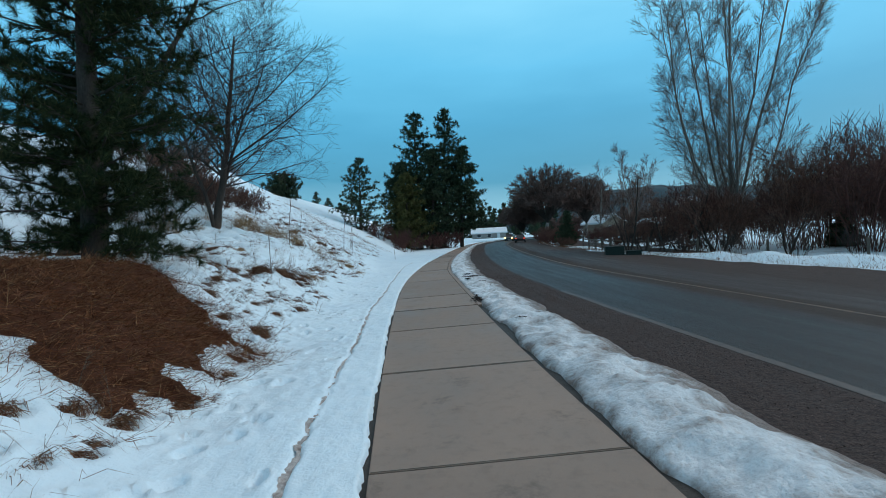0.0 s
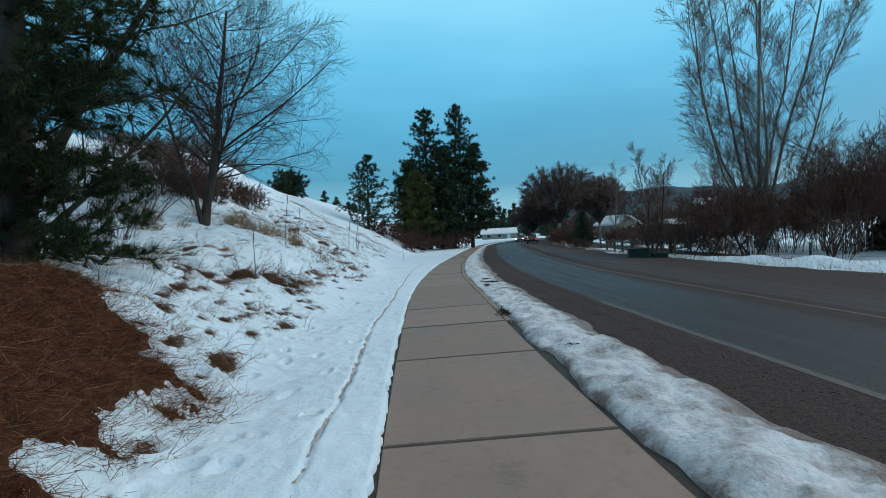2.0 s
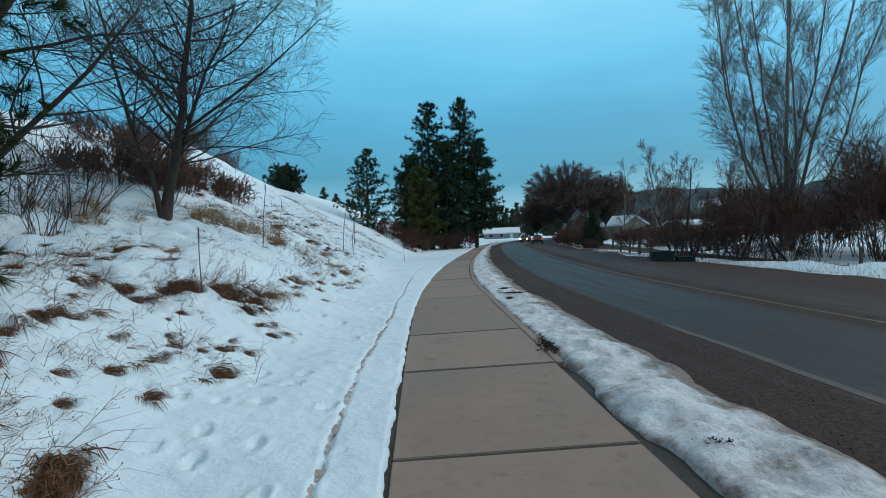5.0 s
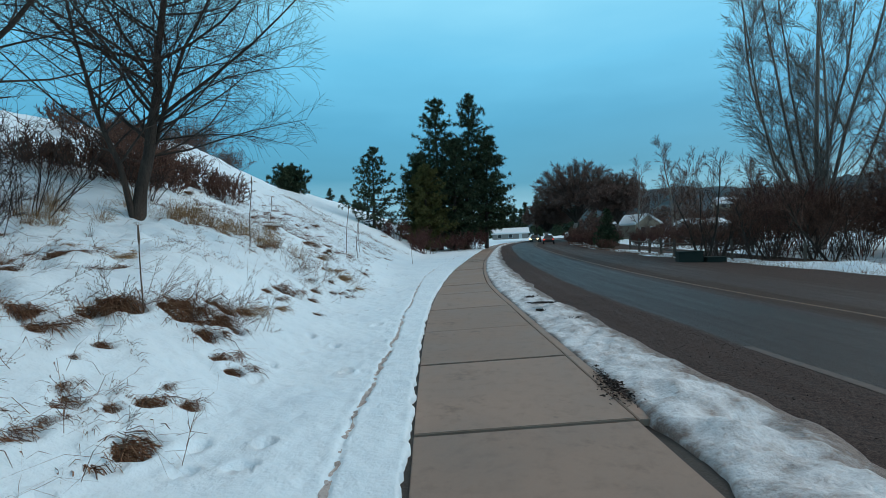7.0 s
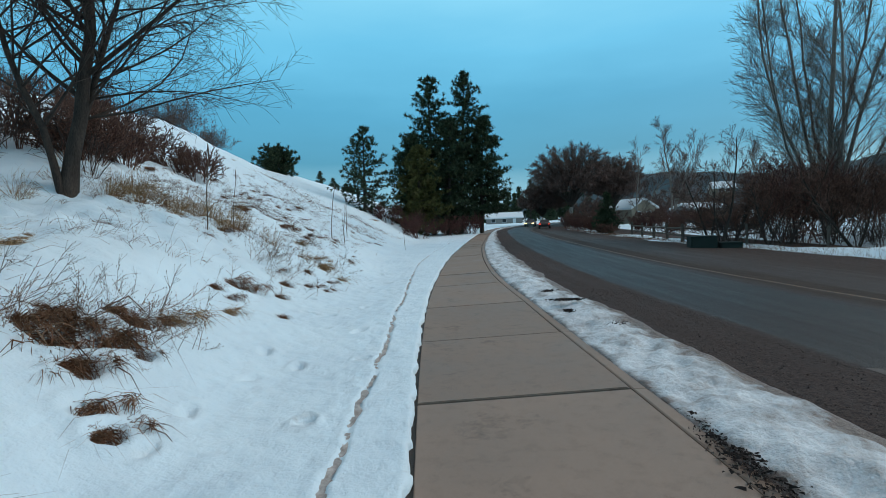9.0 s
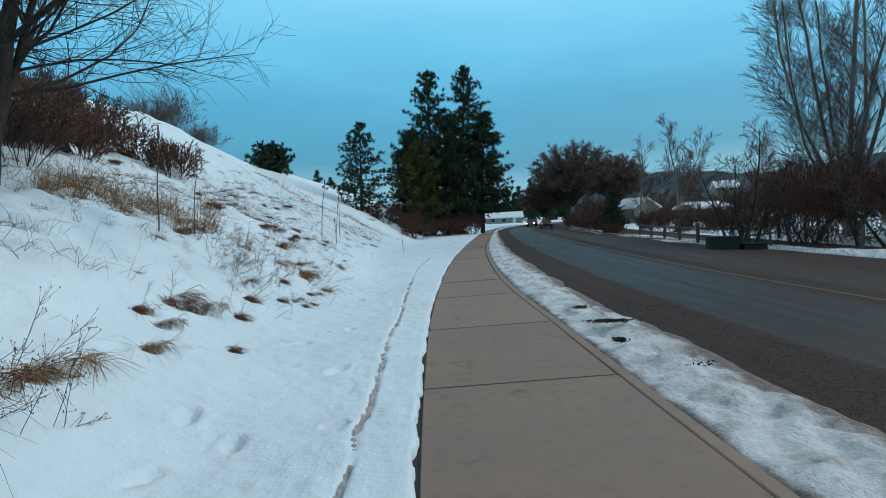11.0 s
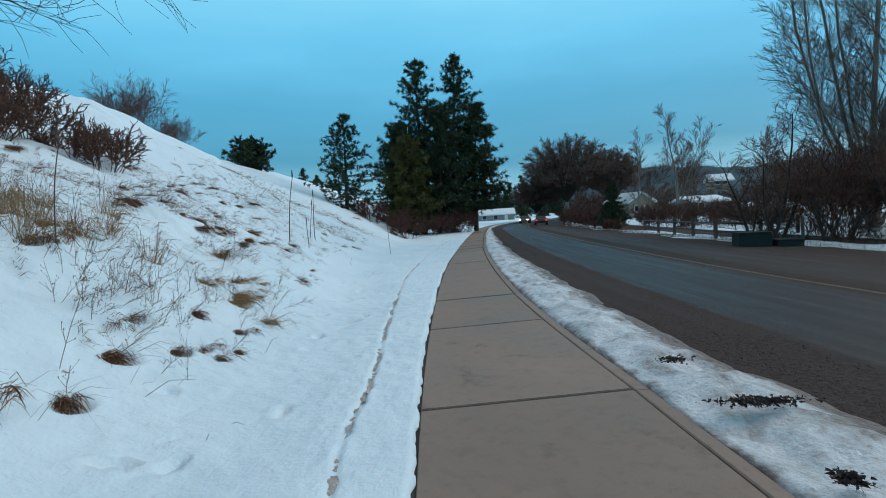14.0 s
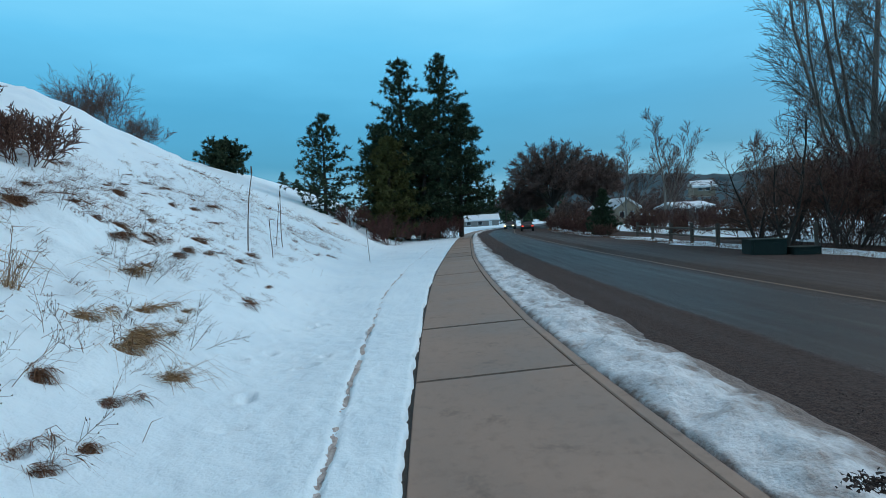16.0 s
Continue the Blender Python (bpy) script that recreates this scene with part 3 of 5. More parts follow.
def conifer(name, place, height, spread, label, seed, needle, tufts=9, blades_per=16, blade=0.28, width=0.02, whorls=26, bare=0.12, droop=-0.02, shape=0.85, per=6, lean=0.0,
            group="", uneven=0.35, bark=None, tilt=1.5):
    """A needle tree: trunk, whorled boughs, and brushes of needles along them."""
    rng = np.random.default_rng(seed)
    x, y, z = place
    root = empty(name, x, y, z, 0, tilt)
    tagged(root, label, "tree", group)
    limbs = Sticks()
    pts, radii = bough(rng, (0, 0, -0.2), (lean, 0, 1), height + 0.2, height * 0.019 + 0.03, 10, 0.015, 0.05, 0.02)
    seg = np.array(pts)
    b0, b1 = [], []
    for k in range(whorls):
        f = bare + (0.985 - bare) * k / (whorls - 1)
        for j in range(per):
            ff = min(max(f + rng.normal(0, 0.012), 0.02), 0.99)
            g = ff * (len(seg) - 1)
            i = min(int(g), len(seg) - 2)
            p = seg[i] * (1 - g + i) + seg[i + 1] * (g - i)
            ln = spread * (1 - ff) ** shape * rng.uniform(1 - uneven, 1 + uneven) + 0.12
            if ff < 0.25:
                ln *= 0.6 + 1.6 * ff
            a = rng.uniform(0, 2 * np.pi)
            d = np.array([math.cos(a), math.sin(a), rng.uniform(-0.1, 0.25) + 0.5 * max(ff - 0.6, 0)])
            bp, br = bough(rng, p, d, ln, max(0.012 * ln + 0.004, 0.006), 5, 0.08, droop + 0.06, 0.004)
            limbs.run(bp, br)
            q = np.array(bp)
            m = max(2, int(tufts * (0.35 + ln / spread)))
            for s in range(m):
                h = 0.12 + 0.88 * (s + rng.random()) / m
                gi = h * 5
                ii = min(int(gi), 4)
                c = q[ii] * (1 - gi + ii) + q[ii + 1] * (gi - ii)
                axis = unit(q[ii + 1] - q[ii])
                side = axis * 0.6 + rng.normal(0, 0.55, 3) + np.array([0, 0, 0.25])
                e = c + unit(side) * rng.uniform(0.1, 0.32) * min(1, ln)
                if rng.random() < 0.6:
                    limbs.run([c, e], [0.006, 0.003])
                w = unit(e - c)
                t0 = c + (e - c) * rng.uniform(0.4, 1.0, (blades_per, 1))
                way = w * 0.75 + rng.normal(0, 0.55, (blades_per, 3))
                way /= np.linalg.norm(way, axis=1, keepdims=True)
                b0.append(t0)
                b1.append(t0 + way * blade * rng.uniform(0.65, 1.2, (blades_per, 1)))
    part("trunk", tube("trunk", pts, radii, 10), bark or BARK_DARK, root)
    tagged(part("branchwork", limbs.mesh("branchwork", 4), bark or BARK_DARK, root), kind="stuff")
    tagged(part("crown", blades("crown", np.concatenate(b0), np.concatenate(b1), width), needle, root), kind="stuff")
    return root


def shrub(name, place, height, radius, stems, label, seed, twig, side=9, group="", lean=(0, 0), fine=0.005, sub=2, category="shrub"):
    """A leafless bush: many arching stems with side twigs."""
    rng = np.random.default_rng(seed)
    root = empty(name, *place)
    tagged(root, label, category, group)
    main, tw = Sticks(), Sticks()
    for k in range(stems):
        a, rr = rng.uniform(0, 2 * np.pi), math.sqrt(rng.random()) * 0.35 * radius
        p = (math.cos(a) * rr, math.sin(a) * rr, -0.1)
        out = rng.uniform(0.15, 1.0) * radius / height
        d = (math.cos(a) * out + lean[0], math.sin(a) * out + lean[1], 1)
        bp, br = bough(rng, p, d, height * rng.uniform(0.65, 1.12), 0.006 + 0.008 * height / 2.5, 5, 0.11, 0.0, fine)
        main.run(bp, br)
        spec = [(side, height * 0.34, 0.7, 0.14, 0.05, 0.6, 0.36), (sub, height * 0.17, 0.7, 0.14, 0.05, 0.7, 0.2)]
        sprout(rng, [tw, tw], bp, br, 0, spec, fine)
    tagged(part("stem_mass", main.mesh("stem_mass", 4), twig, root), kind="stuff")
    tagged(part("crown", tw.mesh("crown", 3), twig, root), kind="stuff")
    return root


# ---- ground, road, walk ----
def spaced(*runs):
    """Sample places: (start, end, spacing) one after another."""
    return np.unique(np.concatenate([np.arange(a, b, d) for a, b, d in runs] + [[runs[-1][1]]]).round(4))


def build_ground():
    ys = spaced((-60, -4, 4), (-4, 0, 0.25), (0, 23, 0.045), (23, 45, 0.2), (45, 110, 1.0), (110, 420, 8), (420, 3000, 150))
    us = spaced((0, 0.36, 0.04), (0.36, 0.8, 0.02), (0.8, 3.4, 0.042), (3.4, 9, 0.16), (9, 30, 0.6), (30, 120, 4), (120, 1500, 90))[::-1]
    ws = spaced((0.0, 6, 0.25), (6, 40, 1.2), (40, 200, 10), (200, 2500, 150))
    Y = np.repeat(ys[:, None], len(us), 1)
    edge = 0.045 + 0.018 * fbm(Y, Y * 0 + 2, 4.0, 3, 12) + 0.016 * fbm(Y, Y * 0 + 6, 17.0, 2, 22) + 0.018 * vnoise(Y, Y * 0, 0.6, 13)
    X = WALK_L(Y) - us[None] - 0.005 - np.clip(edge, 0.01, 0.2) * np.exp(-us[None] / 0.06)
    Z = ground_z(X, Y, True)
    Z[:, -1] -= 0.03
    mid = np.stack([X[:, -1] + 0.012, ROAD_L(ys) + road_width(ys) + 0.5], 1)
    Y3 = np.repeat(ys[:, None], len(ws), 1)
    X3 = ROAD_L(Y3) + road_width(Y3) - 0.35 + ws[None] + 0.3 * vnoise(Y3, Y3 * 0, 0.35, 21) * np.exp(-ws[None] / 2)
    Z3 = ground_z(np.maximum(X3, ROAD_L(Y3) + road_width(Y3) + 0.01), Y3) + 0.02
    Z3[:, 0] = road_z(X3[:, 0], ys) - 0.01
    lo = np.full((len(ys), 1), -0.75)
    XX = np.concatenate([X, mid[:, :1], X3[:, :1], X3], 1)
    YY = np.repeat(ys[:, None], XX.shape[1], 1)
    ZZ = np.concatenate([Z, lo, lo, Z3], 1)
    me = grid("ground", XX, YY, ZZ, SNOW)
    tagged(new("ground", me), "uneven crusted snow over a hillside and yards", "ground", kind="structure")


def build_road():
    ys = spaced((-60, 0, 1.5), (0, 60, 0.4), (60, 200, 2), (200, 420, 10))
    ac = np.r_[np.linspace(-0.5, 2, 14), np.linspace(2.2, 17.5, 40)]
    Y = np.repeat(ys[:, None], len(ac), 1)
    X = ROAD_L(Y) + ac[None]
    rut = -0.012 * (np.exp(-(((ac - 2.1) / 0.35) ** 2)) + np.exp(-(((ac - 3.7) / 0.35) ** 2)) + np.exp(-(((ac - 5.8) / 0.4) ** 2)) + np.exp(-(((ac - 7.4) / 0.4) ** 2)))
    Z = road_z(X, Y) + rut[None] + 0.006 * fbm(X, Y, 0.8, 3, 31) + 0.012 * step(1.1, 0.2, ac)[None] * fbm(X, Y, 4, 2, 33)
    uv = np.stack([np.repeat(ac[None], len(ys), 0), Y], -1)
    road = tagged(new("road", grid("road", X, Y, Z, ASPHALT, uv)), "wet two-lane asphalt road with muddy edges", "road", kind="structure")
    for name, at, wide, material, text in (("edge_line", lambda y: LINE_W + 0 * y, 0.15, WHITE_LINE, "worn white edge line"), ("centre_line", line_y, 0.12, YELLOW_LINE, "worn yellow centre line")):
        yl = spaced((-30, 13.1, 0.4)) if name == "edge_line" else spaced((-30, 60, 0.4), (60, 120, 2))
        a = at(yl)[:, None] + np.array([0, wide / 2, wide])[None]
        Yl = np.repeat(yl[:, None], 3, 1)
        Xl = ROAD_L(Yl) + a
        near = np.interp(a, ac, rut)
        part(name, grid(name, Xl, Yl, road_z(Xl, Yl) + near + 0.006 * fbm(Xl, Yl, 0.8, 3, 31) + 0.005, material), None, road, text)


def build_ridge():
    ys = spaced((-20, 0, 0.4), (0, 30, 0.05), (30, 60, 0.2), (60, 170, 1.5))
    vs = np.r_[0, 0.02, np.linspace(0.05, 0.95, 32), 0.98, 1.0]
    Y = np.repeat(ys[:, None], len(vs), 1)
    V = np.repeat(vs[None], len(ys), 0)
    le = WALK_L(ys) + snow_left(ys) + np.interp(ys, [8, 12], [0.06, 0.02]) * fbm(ys, ys * 0 + 5, 1.2, 4, 41) + 0.02 * fbm(ys, ys * 0 + 1, 4, 2, 42)
    ri = ROAD_L(ys) + 0.05 + 0.10 * fbm(ys, ys * 0 + 9, 0.9, 4, 43)
    X = le[:, None] * (1 - V) + ri[:, None] * V
    tall = np.interp(ys, [-20, 9, 13, 18, 40], [0.21, 0.20, 0.13, 0.12, 0.10])[:, None]
    hump = np.sin(np.pi * np.clip(V, 0, 1) ** 0.85) ** 0.7
    base = walk_z(X, Y) * (1 - V) + V * (road_z(X, Y) - 0.012) - 0.03 * (1 - V)
    Z = base + tall * hump * (0.85 + 0.35 * fbm(X, Y, 0.9, 3, 44)) + hump * (0.07 * fbm(X, Y, 2.4, 3, 45) + 0.024 * fbm(X, Y, 8, 3, 46))
    Z[:, 0] = base[:, 0] - 0.05
    uv = np.stack([V, Y], -1)
    tagged(new("snow_ridge", grid("snow_ridge", X, Y, Z, RIDGE, uv)), "low ploughed ridge of dirty snow along the kerb", "snow", kind="structure")


def build_soil():
    for name, off0, off1, text in (("soil_strip", -0.3, 0.02, "dark wet soil"), ("soil_strip", None, None, "dark wet soil")):
        ys = spaced((-20, 60, 0.3), (60, 160, 2))
        Y = np.repeat(ys[:, None], 6, 1)
        X = WALK_L(Y) + (np.linspace(off0, off1, 6)[None] if off1 is not None else walk_width(Y) + np.linspace(-0.01, 0.25, 6)[None])
        Z = walk_z(X, Y) - 0.022 - (0.05 * step(9, 10.5, Y) if off1 is None else 0) + 0.008 * fbm(X, Y, 8, 2, 51)
        tagged(new(name, grid(name, X, Y, Z, SOIL)), text + " showing along the concrete walk", "soil", kind="structure")


# where the slabs meet, along the walk's middle
JOINTS = [-9.7, -7.3, -4.8, -2.4, 0.05, 2.50, 4.95, 7.57, 9.87, 12.03, 14.20, 16.62, 19.51, 21.85] + [21.85 + 2.44 * k for k in range(1, 39)]


def build_walk():
    walk_root = empty("sidewalk")
    tagged(walk_root, "concrete sidewalk of jointed slabs swept clear of snow", "sidewalk", kind="structure")
    rng = np.random.default_rng(3)
    for y0, y1 in zip(JOINTS, JOINTS[1:]):
        ya, yb = y0 + 0.021, y1 - 0.021
        rows, cols = 5, 4
        lift, tip = rng.normal(0, 0.003), rng.normal(0, 0.002)
        top = []
        for i in range(rows):
            yy = ya + (yb - ya) * i / (rows - 1)
            for j in range(cols):
                xx = WALK_L(yy) + walk_width(yy) * j / (cols - 1)
                skew = 0.20 * (j / (cols - 1) - 0.5)
                top.append((xx, yy + skew, walk_z(xx, yy) + lift + tip * (i - 2)))
        bm = bmesh.new()
        tv = [bm.verts.new(p) for p in top]
        tops = [bm.faces.new([tv[i * cols + j], tv[i * cols + j + 1], tv[(i + 1) * cols + j + 1], tv[(i + 1) * cols + j]]) for i in range(rows - 1) for j in range(cols - 1)]
        rim = [e for e in bm.edges if e.is_boundary]
        ext = bmesh.ops.extrude_edge_only(bm, edges=rim)
        low = [v for v in ext["geom"] if isinstance(v, bmesh.types.BMVert)]
        bmesh.ops.translate(bm, vec=(0, 0, -0.10), verts=low)
        bmesh.ops.recalc_face_normals(bm, faces=bm.faces)
        bmesh.ops.bevel(bm, geom=rim, offset=0.007, segments=2, affect="EDGES")
        part("slab", bm, CONCRETE, walk_root)
    kerb = empty("kerb")
    tagged(kerb, "narrow concrete kerb edge beside the sidewalk", "kerb", kind="structure")
    for y0, y1 in [p for p in zip(JOINTS, JOINTS[1:]) if 9 < p[0] < 60]:
        ya, yb = y0 + 0.104, y1 + 0.096
        bm = bmesh.new()
        ring = []
        for yy in np.linspace(ya, yb, 4):
            x0 = WALK_L(yy) + walk_width(yy) + 0.030
            zz = walk_z(x0, yy) - 0.004
            ring.append([bm.verts.new((x0 + dx, yy, zz + dz)) for dx, dz in ((0, -0.12), (0, -0.008), (0.012, 0), (0.11, 0.0), (0.125, -0.012), (0.125, -0.2))])
        for a, b in zip(ring, ring[1:]):
            for q in range(5):
                bm.faces.new([a[q], a[q + 1], b[q + 1], b[q]])
        bm.faces.new(ring[0]), bm.faces.new(ring[-1][::-1])
        bmesh.ops.recalc_face_normals(bm, faces=bm.faces)
        part("kerb_stone", bm, CONCRETE, kerb)


def build_groove_dirt():
    ys = spaced((-4, 25, 0.022), (25, 45, 0.08))
    wob = groove_at(ys) + 0.03 * fbm(ys * 0 + 3, ys, 0.5, 3, 9) + 0.018 * fbm(ys * 0 + 6, ys, 5.0, 2, 14) + 0.010 * fbm(ys * 0 + 2, ys, 16, 2, 19)
    wide = np.clip(0.022 + 0.016 * fbm(ys, ys * 0 + 4, 3, 3, 27) + 0.012 * fbm(ys, ys * 0 + 4, 19, 2, 28), 0.003, 0.05)[:, None] * np.array([-1, -0.35, 0.35, 1])[None]
    Y = np.repeat(ys[:, None], 4, 1)
    X = WALK_L(Y) - wob[:, None] + wide
    Z = 0.035 + 0.05 * fbm(X, Y, 0.6, 3, 1) * step(0.1, 1.2, wob)[:, None] - 0.016 + 0.012 * fbm(X, Y, 8, 3, 17) + 0.014 * fbm(X, Y, 30, 2, 18)
    tagged(new("frozen_dirt_line", grid("frozen_dirt_line", X, Y, Z, DIRTY_SNOW)), "dirty frozen groove in the snow beside the walk", "snow", kind="structure")


build_ground()
build_groove_dirt()
build_road()
build_ridge()
def build_bed():
    ys = spaced((-20, 130, 0.8))
    Y = np.repeat(ys[:, None], 5, 1)
    X = WALK_L(Y) + np.linspace(-0.05, 1.05, 5)[None] * walk_width(Y)
    tagged(new("walk_bed", grid("walk_bed", X, Y, walk_z(X, Y) - 0.065, SOIL)), "dark soil in the joints of the walk", "soil", kind="structure")


build_soil()
build_bed()
build_walk()


def on_ground(x, y, sink=0.0):
    return (x, y, float(ground_z(np.array([x]), np.array([y]))[0]) - sink)


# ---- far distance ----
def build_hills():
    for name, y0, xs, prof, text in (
            ("backdrop_near_hill", 700, (150, 1500), [(150, 6), (200, 22), (300, 44), (420, 46), (600, 50), (900, 60), (1500, 60)], "dark wooded hill beyond the valley, haze painted into its colour"),
            ("backdrop_far_hill", 1300, (-300, 2600), [(-300, 40), (0, 45), (150, 60), (350, 108), (560, 118), (800, 100), (1200, 150), (2600, 120)], "distant hills painted blue-grey for haze")):
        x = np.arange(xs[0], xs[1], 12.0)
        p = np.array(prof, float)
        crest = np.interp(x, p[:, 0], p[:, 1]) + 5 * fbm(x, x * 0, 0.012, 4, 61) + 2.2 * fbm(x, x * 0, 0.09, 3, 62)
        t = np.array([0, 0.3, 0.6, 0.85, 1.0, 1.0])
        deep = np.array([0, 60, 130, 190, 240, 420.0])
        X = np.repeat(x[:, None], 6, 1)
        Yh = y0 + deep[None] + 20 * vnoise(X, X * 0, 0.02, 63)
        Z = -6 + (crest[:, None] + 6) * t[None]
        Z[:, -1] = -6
        tagged(new(name, grid(name, X, Yh, Z, HAZY_HILL)), text, "hill", kind="structure")


build_hills()


# ---- trees and bushes of the bank ----
conifer("pine_tree", on_ground(-5.75, 7.6, 0.05), 10.5, 1.95, "dark long-needled pine on the snowy bank", 11, NEEDLE, tufts=15, blades_per=54, blade=0.21, width=0.0056,
        whorls=36, bare=0.03, per=7, droop=-0.05, shape=0.42, tilt=1, uneven=0.38)

LINDEN = [(28, 4.6, 1.02, 0.11, 0.025, 0.45, 0.22), (14, 1.5, 0.75, 0.14, 0.03, 0.5, 0.18), (7, 0.7, 0.7, 0.15, 0.02, 0.6, 0.15)]
bare_tree("bare_tree", on_ground(-8.55, 16.9, 0.05), [((0.04, 0, 1), 7.6, 0.15, 0.05), ((0.13, 0.04, 1), 6.8, 0.08, 0.0), ((-0.13, -0.04, 1), 6.6, 0.075, 0.0)],
          LINDEN, BARK_DARK, TWIG_DARK, "leafless round-crowned tree with dark bark on the bank", 21, thin=0.0035)
bare_tree("bare_tree", on_ground(-9.2, 10.6, 0.05), [((0.42, 0.05, 1), 8.5, 0.15, 0.0), ((0.75, 0.2, 0.75), 6.0, 0.08, 0.02)],
          [(15, 3.2, 0.9, 0.12, 0.04, 0.45, 0.25), (8, 1.3, 0.7, 0.14, 0.03, 0.5, 0.15), (5, 0.55, 0.7, 0.15, 0.02, 0.6, 0.15)], BARK_DARK, TWIG_DARK,
          "leafless dark tree leaning out beside the pine", 23, thin=0.0024)

for i, (x, y, h, r, n) in enumerate([(-11.7, 17.6, 1.1, 1.0, 46), (-11.1, 18.4, 1.2, 1.1, 50), (-10.5, 19.1, 1.1, 1.0, 46), (-10.7, 20.0, 1.2, 1.0, 46), (-11.5, 20.8, 1.2, 1.0, 42), (-10.9, 21.6, 1.0, 0.9, 42), (-12.9, 24.4, 1.3, 1.2, 46), (-12.3, 26.1, 1.1, 1.1, 42), (-18.4, 28.4, 1.7, 1.5, 46), (-17.0, 27.4, 1.5, 1.3, 46),
                                     (-15.0, 25.0, 1.6, 1.4, 46), (-13.2, 25.6, 1.4, 1.3, 42), (-17.4, 25.8, 1.5, 1.3, 42), (-11.6, 26.4, 1.2, 1.1, 36), (-18.6, 29.5, 1.1, 1.2, 36),
                                     (-16.2, 28.5, 1.4, 1.3, 42), (-12.6, 28.0, 1.2, 1.1, 36), (-20.0, 27.0, 1.2, 1.2, 36)]):
    shrub("hill_shrub", on_ground(x, y, 0.05), h, r, int(n * 0.7), "low dense leafless brown shrub in snow", 100 + i, TWIG_BROWN, 8, "shrubs on the hillside", fine=0.0118)
for i, (x, y, h, r, lean) in enumerate([(-9.6, 15.2, 2.2, 1.0, 0.2), (-10.4, 14.4, 2.0, 1.0, 0.1), (-8.9, 13.4, 1.6, 0.8, 0.0), (-9.5, 18.4, 1.5, 0.9, 0)]):
    shrub("sapling_clump", on_ground(x, y, 0.05), h, r, 16, "thin upright leafless saplings in dry grass", 112 + i, TWIG_DARK, 6, "sapling clumps on the bank", (lean, 0), fine=0.004)
for i, (x, y, h, r) in enumerate([(-31.3, 56.0, 5.2, 2.4), (-34.4, 58.0, 4.2, 2.1), (-28.8, 57.5, 3.2, 1.8)]):
    shrub("ridge_shrub", on_ground(x, y, 0.1), h, r, 26, "tall leafless tan-brown shrub on the ridge", 120 + i, TWIG_WILLOW, 10, "shrubs on the ridge", sub=4, fine=0.012)

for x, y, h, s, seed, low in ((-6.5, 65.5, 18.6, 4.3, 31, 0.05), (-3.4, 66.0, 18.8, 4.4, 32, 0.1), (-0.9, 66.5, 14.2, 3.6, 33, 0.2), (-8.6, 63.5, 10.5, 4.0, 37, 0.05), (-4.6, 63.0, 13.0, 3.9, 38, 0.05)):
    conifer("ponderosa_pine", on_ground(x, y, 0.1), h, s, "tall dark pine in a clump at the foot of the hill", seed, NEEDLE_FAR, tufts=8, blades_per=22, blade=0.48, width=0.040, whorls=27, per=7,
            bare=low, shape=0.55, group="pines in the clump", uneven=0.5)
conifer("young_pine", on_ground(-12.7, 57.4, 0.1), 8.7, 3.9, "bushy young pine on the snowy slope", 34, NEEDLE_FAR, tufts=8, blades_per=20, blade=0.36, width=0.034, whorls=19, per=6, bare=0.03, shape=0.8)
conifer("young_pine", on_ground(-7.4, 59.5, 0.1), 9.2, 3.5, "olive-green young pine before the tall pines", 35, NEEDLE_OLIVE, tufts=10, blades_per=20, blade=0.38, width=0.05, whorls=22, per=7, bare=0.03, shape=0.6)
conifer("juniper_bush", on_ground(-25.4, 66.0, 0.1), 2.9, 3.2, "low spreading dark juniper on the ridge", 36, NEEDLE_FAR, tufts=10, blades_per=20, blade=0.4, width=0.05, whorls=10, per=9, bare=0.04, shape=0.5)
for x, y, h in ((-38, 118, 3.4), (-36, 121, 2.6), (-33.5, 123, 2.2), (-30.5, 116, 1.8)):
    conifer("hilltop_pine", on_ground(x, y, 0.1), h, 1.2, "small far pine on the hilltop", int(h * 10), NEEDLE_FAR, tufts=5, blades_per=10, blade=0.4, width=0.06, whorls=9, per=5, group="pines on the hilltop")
for i, (x, y) in enumerate([(-6.4, 52.5), (-7.6, 55.0), (-4.6, 58.5), (-3.0, 60.5), (-9.8, 54.5), (-2.0, 62.5)]):
    shrub("dogwood_shrub", on_ground(x, y, 0.05), 2.1, 1.8, 28, "leafless reddish shrub at the foot of the pines", 140 + i, TWIG_RED, 8, "shrubs below the pines", fine=0.015)

# ---- across the road ----
COTTON = [(28, 4.0, 0.60, 0.04, 0.06, 0.36, 0.12), (10, 1.8, 0.58, 0.06, 0.05, 0.5, 0.12), (7, 0.85, 0.58, 0.07, 0.04, 0.7, 0.12)]
bare_tree("cottonwood", on_ground(25.0, 46.4, 0.1), [((-0.02, 0, 1), 28, 0.21, 0.01), ((-0.12, 0.1, 1), 27, 0.15, 0.015), ((0.12, 0, 1), 27.5, 0.16, 0.015), ((-0.21, -0.1, 1), 26, 0.14, 0.025), ((0.21, 0.1, 1), 26, 0.14, 0.025), ((-0.36, 0.1, 1), 23, 0.12, 0.055),
          ((0.05, -0.2, 1), 26, 0.14, 0.02), ((0.36, -0.1, 1), 23, 0.12, 0.055), ((-0.06, 0.22, 1), 25, 0.13, 0.02)], COTTON, BARK_GREY, TWIG_GREY, "tall leafless multi-stemmed cottonwood with grey bark", 43, thin=0.0096)
SMALL = [(12, 1.9, 0.8, 0.13, 0.05, 0.5, 0.25), (7, 0.8, 0.7, 0.14, 0.04, 0.5, 0.2), (4, 0.35, 0.7, 0.15, 0.03, 0.6, 0.2)]
